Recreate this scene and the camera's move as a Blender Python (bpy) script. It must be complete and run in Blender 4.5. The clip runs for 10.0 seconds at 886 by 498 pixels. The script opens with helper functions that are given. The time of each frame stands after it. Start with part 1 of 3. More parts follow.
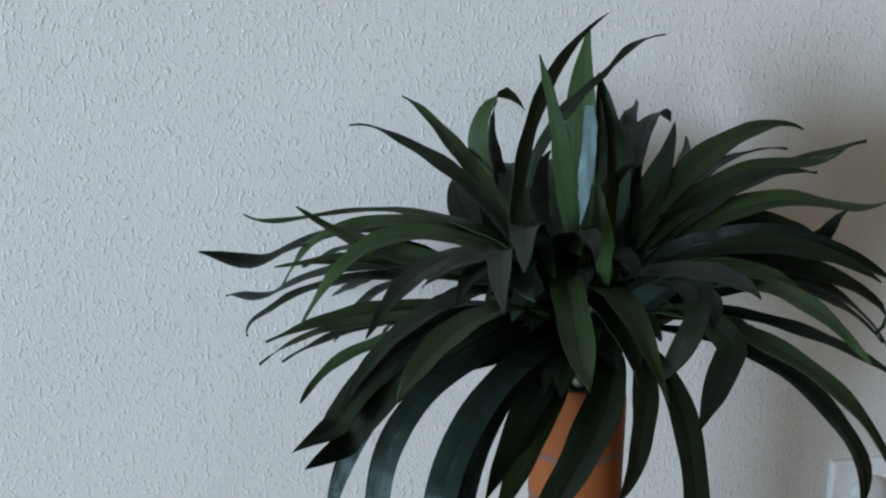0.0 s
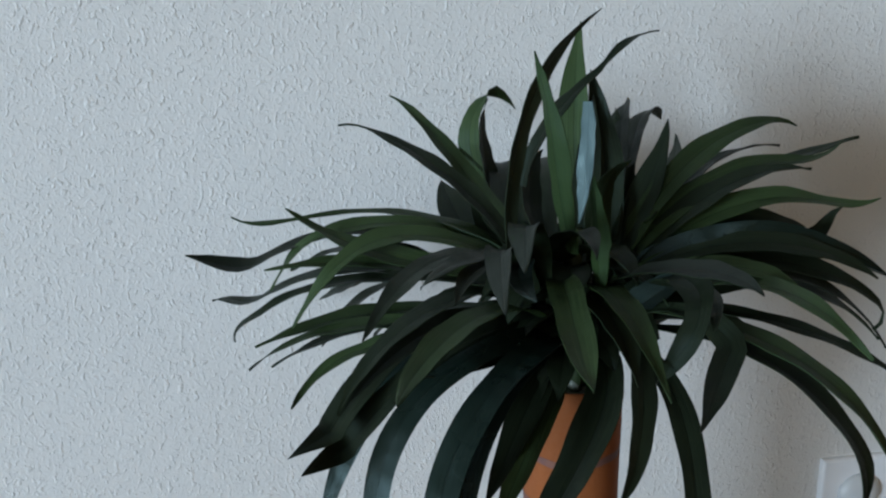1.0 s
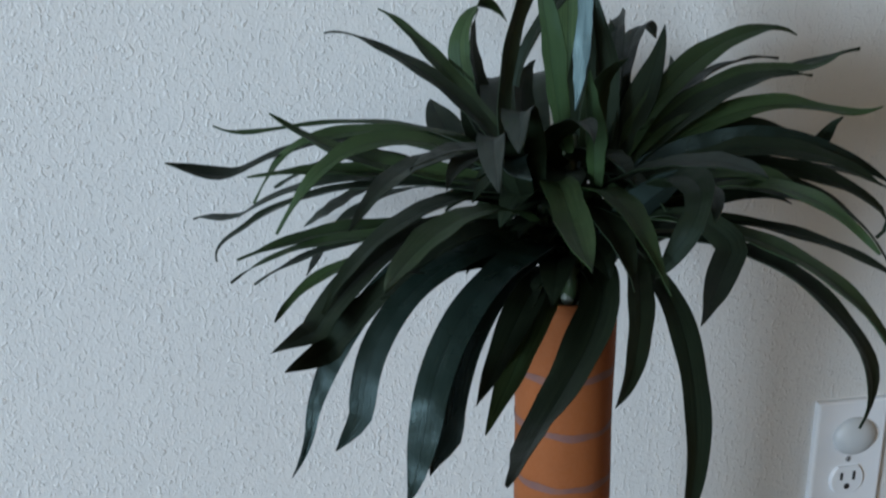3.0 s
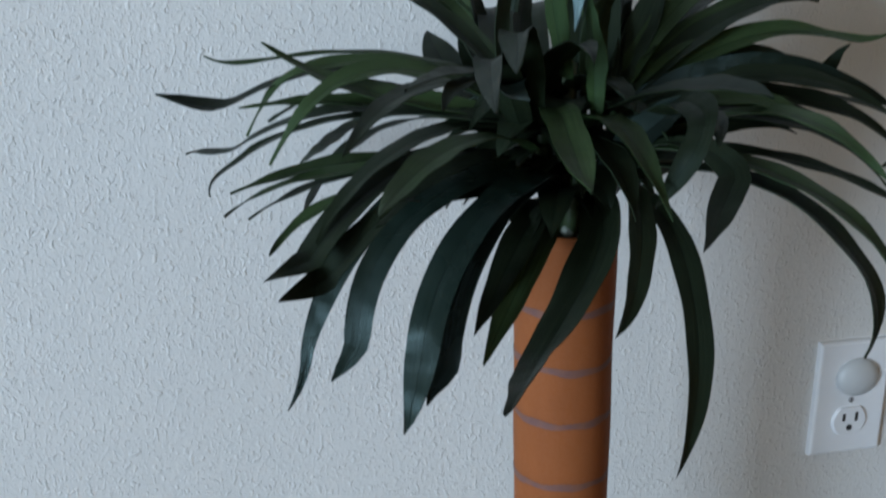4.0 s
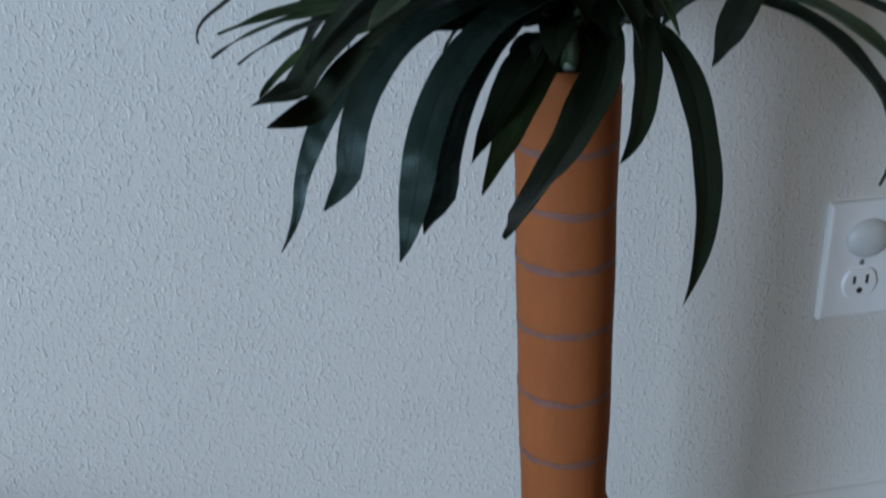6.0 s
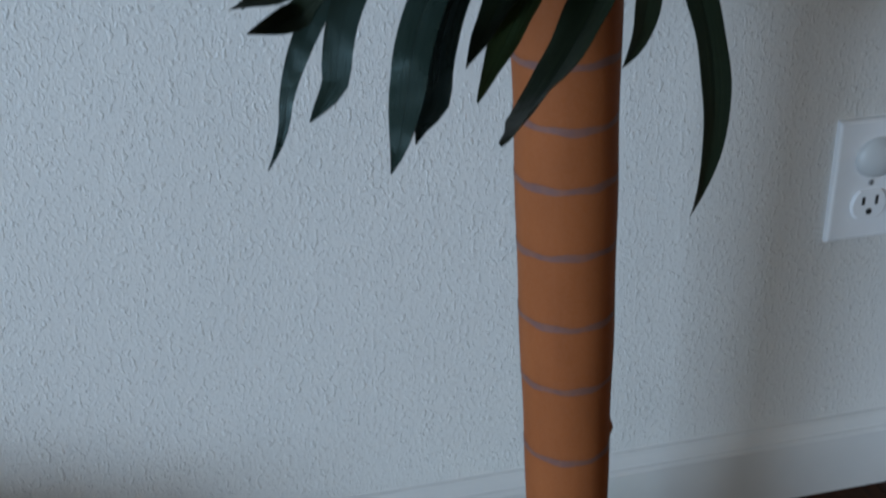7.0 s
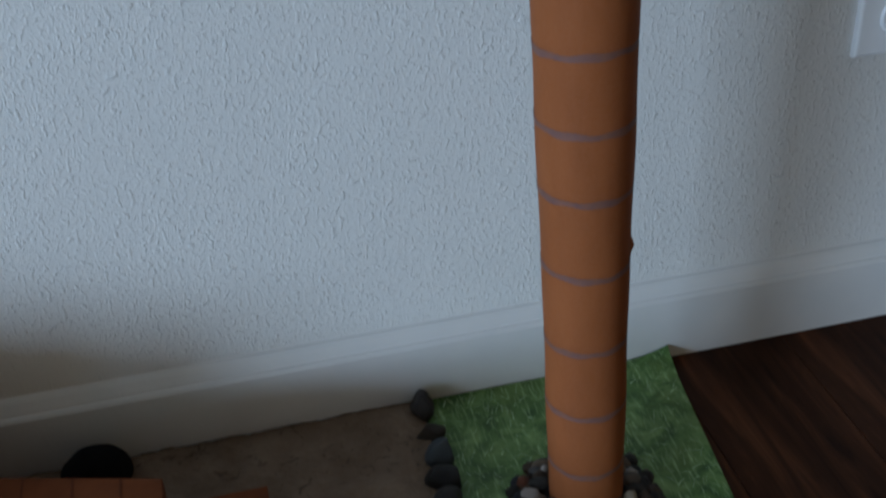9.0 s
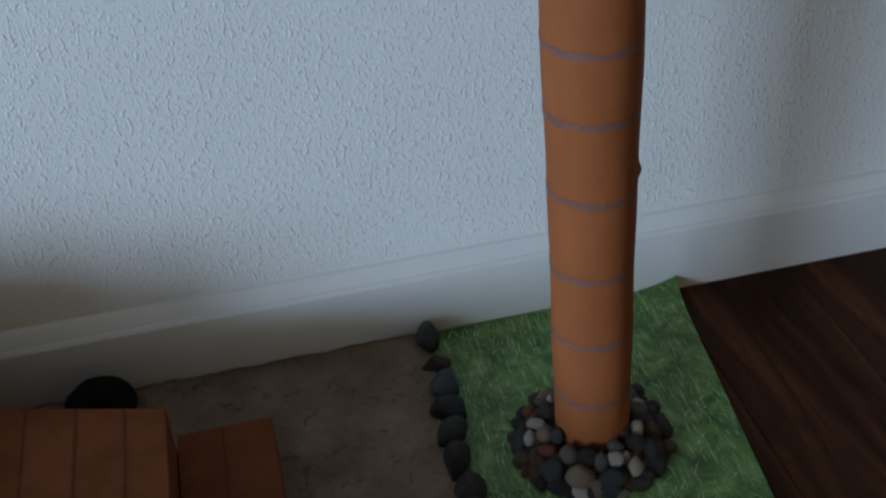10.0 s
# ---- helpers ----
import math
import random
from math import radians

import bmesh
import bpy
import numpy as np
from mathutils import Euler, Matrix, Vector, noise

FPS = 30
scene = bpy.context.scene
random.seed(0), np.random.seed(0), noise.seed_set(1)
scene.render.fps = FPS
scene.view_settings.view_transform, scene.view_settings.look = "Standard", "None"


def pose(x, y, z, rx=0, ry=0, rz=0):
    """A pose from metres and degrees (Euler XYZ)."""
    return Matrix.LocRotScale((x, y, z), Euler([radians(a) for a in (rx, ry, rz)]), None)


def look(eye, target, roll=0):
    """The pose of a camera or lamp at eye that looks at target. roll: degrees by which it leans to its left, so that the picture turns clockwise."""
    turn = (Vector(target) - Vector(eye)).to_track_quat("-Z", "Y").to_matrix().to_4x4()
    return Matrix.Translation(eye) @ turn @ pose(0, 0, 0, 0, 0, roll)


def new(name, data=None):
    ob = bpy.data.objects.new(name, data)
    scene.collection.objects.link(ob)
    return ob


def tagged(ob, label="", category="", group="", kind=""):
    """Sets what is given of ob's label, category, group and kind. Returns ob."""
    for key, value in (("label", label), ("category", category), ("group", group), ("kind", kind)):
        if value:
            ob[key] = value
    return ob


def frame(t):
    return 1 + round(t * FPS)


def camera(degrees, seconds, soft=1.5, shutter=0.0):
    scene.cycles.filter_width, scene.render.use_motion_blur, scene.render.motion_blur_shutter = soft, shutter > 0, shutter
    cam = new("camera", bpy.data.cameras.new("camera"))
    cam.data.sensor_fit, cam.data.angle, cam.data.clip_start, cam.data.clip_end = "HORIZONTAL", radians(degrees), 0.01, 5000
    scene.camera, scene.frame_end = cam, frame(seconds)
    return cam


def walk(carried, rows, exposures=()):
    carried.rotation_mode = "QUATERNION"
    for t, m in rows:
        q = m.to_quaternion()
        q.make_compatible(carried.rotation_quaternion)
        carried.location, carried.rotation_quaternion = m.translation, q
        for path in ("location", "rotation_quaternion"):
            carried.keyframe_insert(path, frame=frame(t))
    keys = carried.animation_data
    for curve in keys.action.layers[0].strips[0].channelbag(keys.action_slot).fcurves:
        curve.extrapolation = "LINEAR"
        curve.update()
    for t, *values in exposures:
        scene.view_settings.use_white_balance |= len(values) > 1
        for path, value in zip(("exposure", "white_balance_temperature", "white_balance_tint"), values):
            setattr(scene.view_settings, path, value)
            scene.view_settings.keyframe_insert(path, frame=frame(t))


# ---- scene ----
cam = camera(42.7, 10.0, soft=2.2, shutter=0.9)
PATH = [
    (0, (-0.203, -0.873, 0.904), (0.145, 1.001, 0.3), 0.2),
    (0.5, (-0.206, -0.866, 0.901), (0.159, 1.008, 0.305), -0.1),
    (1, (-0.214, -0.86, 0.898), (0.183, 1.008, 0.302), -0.0),
    (1.5, (-0.217, -0.858, 0.886), (0.207, 1.006, 0.296), 0.5),
    (2, (-0.216, -0.859, 0.862), (0.207, 1.013, 0.298), 0.4),
    (3.5, (-0.215, -0.849, 0.825), (0.208, 1.004, 0.203), 0.3),
    (4, (-0.211, -0.846, 0.814), (0.205, 0.996, 0.154), 0.1),
    (4.5, (-0.209, -0.845, 0.8), (0.198, 0.987, 0.11), 0.1),
    (5, (-0.205, -0.844, 0.788), (0.186, 0.975, 0.056), -0.2),
    (5.5, (-0.206, -0.845, 0.777), (0.183, 0.961, 0.011), -0.5),
    (7, (-0.198, -0.822, 0.74), (0.18, 0.928, -0.151), -1.9),
    (7.5, (-0.196, -0.817, 0.727), (0.169, 0.91, -0.214), -2.5),
    (8, (-0.199, -0.815, 0.712), (0.158, 0.887, -0.275), -3.1),
    (8.5, (-0.199, -0.811, 0.696), (0.145, 0.869, -0.333), -3.8),
    (9, (-0.202, -0.804, 0.685), (0.139, 0.843, -0.397), -3.4),
    (9.5, (-0.203, -0.803, 0.671), (0.128, 0.821, -0.448), -3.6),
    (10, (-0.199, -0.8, 0.668), (0.111, 0.797, -0.496), -4.0),
]
walk(cam, [(t, look(eye, target, roll)) for t, eye, target, roll in PATH],
     exposures=[(0.0, -0.10, 6560, 10), (4.5, -0.12, 6280, 10), (5.0, -0.15, 6230, 10), (5.5, -0.32, 6160, 10), (7.0, -0.52, 5990, 9), (8.0, -0.61, 5880, 8), (9.0, -0.62, 5890, 9), (10.0, -0.53, 5890, 9)])
POWER_NEAR, POWER_FAR, WINDOW_TINT = 830, 140, (0.66, 0.843, 1.03)
RING_HEIGHTS = (0.067, 0.127, 0.188, 0.254, 0.314, 0.365, 0.416, 0.464, 0.504, 0.543)

# ---- light ----
world = bpy.data.worlds.new("sky")
scene.world = world
world.use_nodes = True
wn = world.node_tree
sky = wn.nodes.new("ShaderNodeTexSky")
sky.sky_type, sky.sun_disc = "NISHITA", False
sky.sun_elevation, sky.sun_rotation = radians(35), radians(200)
wn.links.new(sky.outputs[0], wn.nodes["Background"].inputs[0])
wn.nodes["Background"].inputs[1].default_value = 0.1



def window_daylight(y, width, power):
    """Lamp for the sky's light in an unseen window opening of the west wall."""
    lamp = new("window_daylight", bpy.data.lights.new("window_daylight", "AREA"))
    lamp.data.shape, lamp.data.size, lamp.data.size_y = "RECTANGLE", 2.1, width
    lamp.data.energy, lamp.data.color = power, WINDOW_TINT
    lamp.matrix_world = pose(-6.56, y, 1.25, 0, -90, 0)


window_daylight(-4.75, 2.5, POWER_NEAR)
# Weaker second opening, unseen; added to fill and soften the shadows.
window_daylight(-8.2, 1.7, POWER_FAR)


# ---- materials ----
def material(name, rough=0.6, spec=0.5):
    m = bpy.data.materials.new(name)
    m.use_nodes = True
    b = m.node_tree.nodes["Principled BSDF"]
    b.inputs["Roughness"].default_value = rough
    b.inputs["Specular IOR Level"].default_value = spec
    return m, m.node_tree, b


def node(tree, kind, **values):
    n = tree.nodes.new("ShaderNode" + kind)
    for key, value in values.items():
        n.inputs[key].default_value = value
    return n


def coords(tree, scale=(1, 1, 1), turn=(0, 0, 0), output="Object"):
    c, m = tree.nodes.new("ShaderNodeTexCoord"), tree.nodes.new("ShaderNodeMapping")
    m.inputs["Scale"].default_value = scale
    m.inputs["Rotation"].default_value = [radians(a) for a in turn]
    tree.links.new(c.outputs[output], m.inputs[0])
    return m.outputs[0]


def noise_of(tree, scale, detail=3.0, rough=0.55, vector=None, distortion=0.0):
    n = node(tree, "TexNoise", Scale=scale, Detail=detail, Roughness=rough, Distortion=distortion)
    tree.links.new(vector or coords(tree), n.inputs["Vector"])
    return n.outputs["Fac"]


def ramp(tree, fac, *stops):
    r = tree.nodes.new("ShaderNodeValToRGB")
    while len(r.color_ramp.elements) < len(stops):
        r.color_ramp.elements.new(0.5)
    for e, (at, colour) in zip(r.color_ramp.elements, stops):
        e.position, e.color = at, (*colour, 1) if len(colour) == 3 else colour
    tree.links.new(fac, r.inputs[0])
    return r.outputs[0]


def mix(tree, fac, a, b, blend="MIX"):
    m = tree.nodes.new("ShaderNodeMix")
    m.data_type, m.blend_type = "RGBA", blend
    for value, socket in ((fac, m.inputs[0]), (a, m.inputs[6]), (b, m.inputs[7])):
        if isinstance(value, (int, float)):
            socket.default_value = value
        elif isinstance(value, tuple):
            socket.default_value = (*value, 1)
        else:
            tree.links.new(value, socket)
    return m.outputs[2]


def maths(tree, operation, a, b=0.0):
    m = tree.nodes.new("ShaderNodeMath")
    m.operation = operation
    for value, socket in ((a, m.inputs[0]), (b, m.inputs[1])):
        if isinstance(value, (int, float)):
            socket.default_value = value
        else:
            tree.links.new(value, socket)
    return m.outputs[0]


def bump(tree, shader, height, distance, strength=1.0):
    b = node(tree, "Bump", Distance=distance, Strength=strength)
    tree.links.new(height, b.inputs["Height"])
    tree.links.new(b.outputs[0], shader.inputs["Normal"])


def grey(v):
    return (v, v, v)


def wall_paint():
    """Off-white wall paint over a spattered, knocked-down plaster texture."""
    m, t, b = material("wall_paint", 0.36, 0.5)
    tone = noise_of(t, 3.0, 2)
    t.links.new(ramp(t, tone, (0.3, (0.70, 0.70, 0.685)), (0.7, (0.74, 0.74, 0.725))), b.inputs["Base Color"])
    drops = ramp(t, noise_of(t, 235, 2.0, 0.5, coords(t, (1.15, 1, 0.75)), 0.3), (0.56, grey(0)), (0.64, grey(1)))
    spots = ramp(t, noise_of(t, 520, 2.0, 0.5, coords(t, (1.1, 1, 0.8), (0, 25, 0)), 0.4), (0.52, grey(0)), (0.66, grey(1)))
    worn = ramp(t, noise_of(t, 60, 2.0), (0.34, grey(0.2)), (0.58, grey(1)))
    swell = noise_of(t, 90, 2.0, 0.5, coords(t, (1.1, 1, 0.85)))
    height = maths(t, "ADD", maths(t, "MULTIPLY", drops, worn), maths(t, "MULTIPLY", swell, 0.6))
    height = maths(t, "ADD", height, maths(t, "MULTIPLY", spots, 0.35))
    bump(t, b, height, 0.0009, 0.66)
    return m


def trim_paint():
    m, t, b = material("trim_paint", 0.38, 0.5)
    t.links.new(ramp(t, noise_of(t, 14), (0.3, (0.66, 0.67, 0.67)), (0.75, (0.72, 0.72, 0.71))), b.inputs["Base Color"])
    bump(t, b, noise_of(t, 160, 2), 0.0002)
    return m


def white_plastic(name="white_plastic", colour=(0.84, 0.86, 0.89), rough=0.3):
    m, t, b = material(name, rough, 0.5)
    t.links.new(ramp(t, noise_of(t, 40), (0.3, tuple(0.97 * c for c in colour)), (0.7, colour)), b.inputs["Base Color"])
    return m


def plain(name, colour, rough=0.6, spec=0.5, vary=0.15, scale=60):
    m, t, b = material(name, rough, spec)
    t.links.new(ramp(t, noise_of(t, scale), (0.3, tuple((1 - vary) * c for c in colour)), (0.7, tuple((1 + vary) * c for c in colour))), b.inputs["Base Color"])
    bump(t, b, noise_of(t, scale * 3), 0.0003)
    return m


def leaf_cloth(name, dark, light, rough=0.36, sheen=0.16, dented=4.0):
    """Dyed cloth leaf: streaks along the blade, a darker midrib, a soft satin gloss; each blade a little different."""
    m, t, b = material(name, rough, sheen)
    b.inputs["Specular Tint"].default_value = (0.70, 0.95, 0.95, 1)
    uv = coords(t, (26, 1.3, 1), (0, 0, 0), "UV")
    streak = noise_of(t, 1.0, 4, 0.65, uv)
    patch = noise_of(t, 24, 3)
    info = t.nodes.new("ShaderNodeObjectInfo")
    colour = ramp(t, streak, (0.3, dark), (0.72, light))
    colour = mix(t, maths(t, "MULTIPLY", patch, 0.5), colour, tuple(0.55 * c for c in dark))
    rib = t.nodes.new("ShaderNodeSeparateXYZ")
    t.links.new(coords(t, output="UV"), rib.inputs[0])
    off = maths(t, "ABSOLUTE", maths(t, "SUBTRACT", rib.outputs[0], 0.5))
    colour = mix(t, ramp(t, off, (0.012, grey(0.4)), (0.04, grey(0))), colour, tuple(0.3 * c for c in dark))
    hue = node(t, "HueSaturation")
    t.links.new(colour, hue.inputs["Color"])
    t.links.new(maths(t, "ADD", maths(t, "MULTIPLY", info.outputs["Random"], 0.5), 0.75), hue.inputs["Value"])
    t.links.new(hue.outputs[0], b.inputs["Base Color"])
    t.links.new(maths(t, "ADD", maths(t, "MULTIPLY", patch, 0.5), rough - 0.24), b.inputs["Roughness"])
    weave = noise_of(t, 900, 1)
    dents = noise_of(t, 42, 1.0)
    bump(t, b, maths(t, "ADD", maths(t, "ADD", streak, maths(t, "MULTIPLY", weave, 0.25)), maths(t, "MULTIPLY", dents, dented)), 0.0006, 0.6 if sheen < 0.4 else 0.3)
    return m


def trunk_paper():
    """Matt orange-brown craft paper, a little mottled and creased."""
    m, t, b = material("trunk_paper", 0.7, 0.15)
    mottled = noise_of(t, 24, 4, 0.6, coords(t, (1, 1, 0.35)))
    fibres = noise_of(t, 420, 2, 0.6)
    colour = ramp(t, mottled, (0.28, (0.228, 0.068, 0.019)), (0.55, (0.270, 0.082, 0.023)), (0.8, (0.305, 0.096, 0.028)))
    t.links.new(mix(t, 0.02, colour, ramp(t, fibres, (0.3, grey(0.05)), (0.7, grey(0.5)))), b.inputs["Base Color"])
    bump(t, b, maths(t, "ADD", noise_of(t, 30, 3, 0.5, coords(t, (1, 1, 0.2))), maths(t, "MULTIPLY", fibres, 0.03)), 0.0008)
    return m


def ring_ink():
    m, t, b = material("ring_ink", 0.6, 0.3)
    t.links.new(ramp(t, noise_of(t, 130, 4), (0.3, (0.140, 0.073, 0.068)), (0.7, (0.20, 0.088, 0.060))), b.inputs["Base Color"])
    return m


def grass_print():
    """Turf photo print: mottled greens crossed by thin pale blades."""
    m, t, b = material("grass_print", 0.5, 0.35)
    patches = noise_of(t, 34, 5, 0.65, None, 0.8)
    colour = ramp(t, patches, (0.32, (0.034, 0.083, 0.019)), (0.5, (0.100, 0.190, 0.046)), (0.66, (0.205, 0.325, 0.105)))
    dry = ramp(t, noise_of(t, 17, 3), (0.56, grey(0)), (0.68, grey(0.55)))
    colour = mix(t, dry, colour, (0.11, 0.17, 0.035))
    for turn, seed in ((18, 1.0), (-34, 2.3), (71, 4.1), (-72, 5.7)):
        strands = noise_of(t, 1.0, 2, 0.5, coords(t, (420, 42, 300 * seed), (0, 0, turn)), 0.4)
        colour = mix(t, ramp(t, strands, (0.63, grey(0)), (0.72, grey(0.65))), colour, (0.38, 0.54, 0.25))
    t.links.new(colour, b.inputs["Base Color"])
    bump(t, b, patches, 0.0008)
    return m


def dry_clay():
    m, t, b = material("dry_clay", 0.92, 0.05)
    a = noise_of(t, 22, 5, 0.6)
    colour = ramp(t, a, (0.3, (0.142, 0.098, 0.067)), (0.55, (0.205, 0.147, 0.104)), (0.75, (0.26, 0.192, 0.140)))
    cracks = ramp(t, noise_of(t, 60, 4, 0.6, None, 1.5), (0.33, grey(1)), (0.40, grey(0)))
    t.links.new(mix(t, maths(t, "MULTIPLY", cracks, 0.6), colour, (0.05, 0.04, 0.032)), b.inputs["Base Color"])
    bump(t, b, maths(t, "ADD", a, noise_of(t, 130, 3)), 0.003)
    return m


def pebble_stone(name, *colours):
    m, t, b = material(name, 0.42, 0.3)
    info = t.nodes.new("ShaderNodeObjectInfo")
    stops = [(i / len(colours), c) for i, c in enumerate(colours)]
    base = ramp(t, info.outputs["Random"], *stops)
    base.node.color_ramp.interpolation = "CONSTANT"
    speck = noise_of(t, 320, 4, 0.65)
    t.links.new(mix(t, 0.55, base, ramp(t, speck, (0.3, grey(0.25)), (0.7, grey(1.0))), "MULTIPLY"), b.inputs["Base Color"])
    bump(t, b, speck, 0.0006)
    return m


def dark_wood():
    m, t, b = material("dark_wood", 0.45, 0.08)
    info = t.nodes.new("ShaderNodeObjectInfo")
    grain = noise_of(t, 1.0, 5, 0.6, coords(t, (55, 3.2, 55)), 1.2)
    wide = noise_of(t, 1.0, 3, 0.5, coords(t, (14, 1.3, 14)))
    colour = ramp(t, maths(t, "ADD", maths(t, "MULTIPLY", grain, 0.6), maths(t, "MULTIPLY", wide, 0.4)),
                  (0.34, (0.013, 0.0044, 0.0019)), (0.52, (0.042, 0.0150, 0.0060)), (0.68, (0.105, 0.038, 0.0150)))
    hue = node(t, "HueSaturation")
    t.links.new(colour, hue.inputs["Color"])
    t.links.new(maths(t, "ADD", maths(t, "MULTIPLY", info.outputs["Random"], 0.6), 0.7), hue.inputs["Value"])
    t.links.new(hue.outputs[0], b.inputs["Base Color"])
    bump(t, b, grain, 0.0004)
    return m


WALL, TRIM, PLASTIC = wall_paint(), trim_paint(), white_plastic()
DOME = white_plastic("night_plastic", (0.56, 0.58, 0.59), 0.4)
SLOT = plain("slot_shadow", (0.02, 0.02, 0.02), 0.7)
SCREW = plain("screw_paint", (0.35, 0.35, 0.36), 0.4)
TOP_GREEN = leaf_cloth("leaf_green", (0.021, 0.038, 0.014), (0.062, 0.097, 0.039), 0.45)
# Also used for filler leaves that carry the crown's deep shade.
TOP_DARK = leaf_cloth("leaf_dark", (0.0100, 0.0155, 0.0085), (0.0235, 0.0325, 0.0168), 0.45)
TOP_GREY = leaf_cloth("leaf_grey", (0.019, 0.024, 0.018), (0.034, 0.039, 0.030), 0.5)
TOP_BLUE = leaf_cloth("leaf_blue", (0.005, 0.012, 0.0095), (0.012, 0.022, 0.018), 0.27, 0.34, 9.0)
# Lighter teal base puts the light on turned leaf backs into the colour.
TOP_TEAL = leaf_cloth("leaf_teal_lit", (0.018, 0.030, 0.026), (0.033, 0.049, 0.043), 0.42, 0.3)
# Pale base colour paints the window's reflection on one folded leaf.
TOP_SHEEN = leaf_cloth("leaf_sheen", (0.06, 0.10, 0.105), (0.105, 0.16, 0.17), 0.35, 0.4)
UNDER = leaf_cloth("leaf_underside", (0.013, 0.022, 0.011), (0.029, 0.042, 0.021), 0.5)
UNDER_GREEN = leaf_cloth("leaf_green_back", (0.016, 0.034, 0.011), (0.042, 0.074, 0.025), 0.5)
STEM = plain("stem_plastic", (0.035, 0.06, 0.025), 0.45)
FOAM = plain("foam_plug", (0.30, 0.34, 0.28), 0.8)
PAPER, INK = trunk_paper(), ring_ink()
PALE_BLADE = plain("pale_grass", (0.42, 0.58, 0.34), 0.5, 0.3, 0.35, 90)
GRASS, CLAY, WOOD = grass_print(), dry_clay(), dark_wood()
PEBBLE_DARK = pebble_stone("pebble_dark", (0.022, 0.019, 0.017), (0.034, 0.028, 0.024), (0.015, 0.014, 0.014))
PEBBLE_SLATE = pebble_stone("pebble_slate", (0.040, 0.040, 0.043), (0.030, 0.031, 0.036), (0.050, 0.046, 0.044))
PEBBLE_GREY = pebble_stone("pebble_grey", (0.125, 0.108, 0.094), (0.095, 0.088, 0.083), (0.155, 0.131, 0.110))
PEBBLE_OCHRE = pebble_stone("pebble_ochre", (0.105, 0.058, 0.030), (0.075, 0.045, 0.028))
PEBBLE_RUST = pebble_stone("pebble_rust", (0.150, 0.048, 0.022), (0.085, 0.036, 0.024))
PEBBLE_TAN = pebble_stone("pebble_tan", (0.240, 0.170, 0.115), (0.205, 0.150, 0.105))
PEBBLE_PALE = pebble_stone("pebble_pale", (0.42, 0.36, 0.32), (0.48, 0.43, 0.38))
PEBBLE_CREAM = pebble_stone("pebble_cream", (0.42, 0.35, 0.25), (0.36, 0.30, 0.22))
RIVER_GREY = pebble_stone("river_grey", (0.042, 0.037, 0.036))
RIVER_BROWN = pebble_stone("river_brown", (0.046, 0.034, 0.026))
RIVER_BLUE = pebble_stone("river_blue", (0.060, 0.072, 0.082))
RIVER_BLACK = pebble_stone("river_black", (0.019, 0.017, 0.016))
RIVER_UMBER = pebble_stone("river_umber", (0.030, 0.025, 0.022))
STEP_PAPER = plain("step_paper", (0.145, 0.045, 0.0165), 0.8, 0.08, 0.18, 30)
STEP_LINE = plain("step_line", (0.105, 0.034, 0.015), 0.8, 0.06)
BLACK = plain("black_fabric", (0.007, 0.007, 0.0075), 0.9, 0.1)
# Warm colours chosen for the light that unseen walls and ceiling bounce back.
CEILING = plain("ceiling_paint", (0.45, 0.39, 0.31), 0.8, 0.2, 0.03, 8)
FAR_WALL = plain("bounce_beige", (0.49, 0.28, 0.11), 0.7, 0.3, 0.04, 6)


# ---- mesh helpers ----
def finish(bm, name, mat, smooth=False):
    me = bpy.data.meshes.new(name)
    bmesh.ops.recalc_face_normals(bm, faces=bm.faces)
    bm.to_mesh(me)
    bm.free()
    for m in mat if isinstance(mat, (list, tuple)) else [mat]:
        me.materials.append(m)
    if smooth:
        me.shade_smooth()
    return me


def part(name, bm, mat, parent, label="", smooth=False):
    ob = new(name, finish(bm, name, mat, smooth))
    ob.parent = parent
    return tagged(ob, label) if label else ob


def box(bm, x0, x1, y0, y1, z0, z1, bevel=0.0):
    m = Matrix.LocRotScale(((x0 + x1) / 2, (y0 + y1) / 2, (z0 + z1) / 2), None, (x1 - x0, y1 - y0, z1 - z0))
    made = bmesh.ops.create_cube(bm, size=1, matrix=m)["verts"]
    if bevel:
        edges = {e for v in made for e in v.link_edges}
        bmesh.ops.bevel(bm, geom=list(edges), offset=bevel, segments=2, profile=0.6, affect="EDGES")
    return bm


def boxed(name, x0, x1, y0, y1, z0, z1, mat, bevel=0.0):
    return new(name, finish(box(bmesh.new(), x0, x1, y0, y1, z0, z1, bevel), name, mat))


def lathe(bm, rings, sides=48, centre=None, cap=True):
    """A turned body: rings of (radius, z); centre(z) gives the axis."""
    rows = []
    for r, z in rings:
        cx, cy = centre(z) if centre else (0, 0)
        rows.append([bm.verts.new((cx + r * math.cos(6.28319 * k / sides), cy + r * math.sin(6.28319 * k / sides), z)) for k in range(sides)])
    for a, b in zip(rows, rows[1:]):
        for k in range(sides):
            bm.faces.new((a[k], a[(k + 1) % sides], b[(k + 1) % sides], b[k]))
    if cap:
        bm.faces.new(rows[0][::-1])
        bm.faces.new(rows[-1])
    return bm


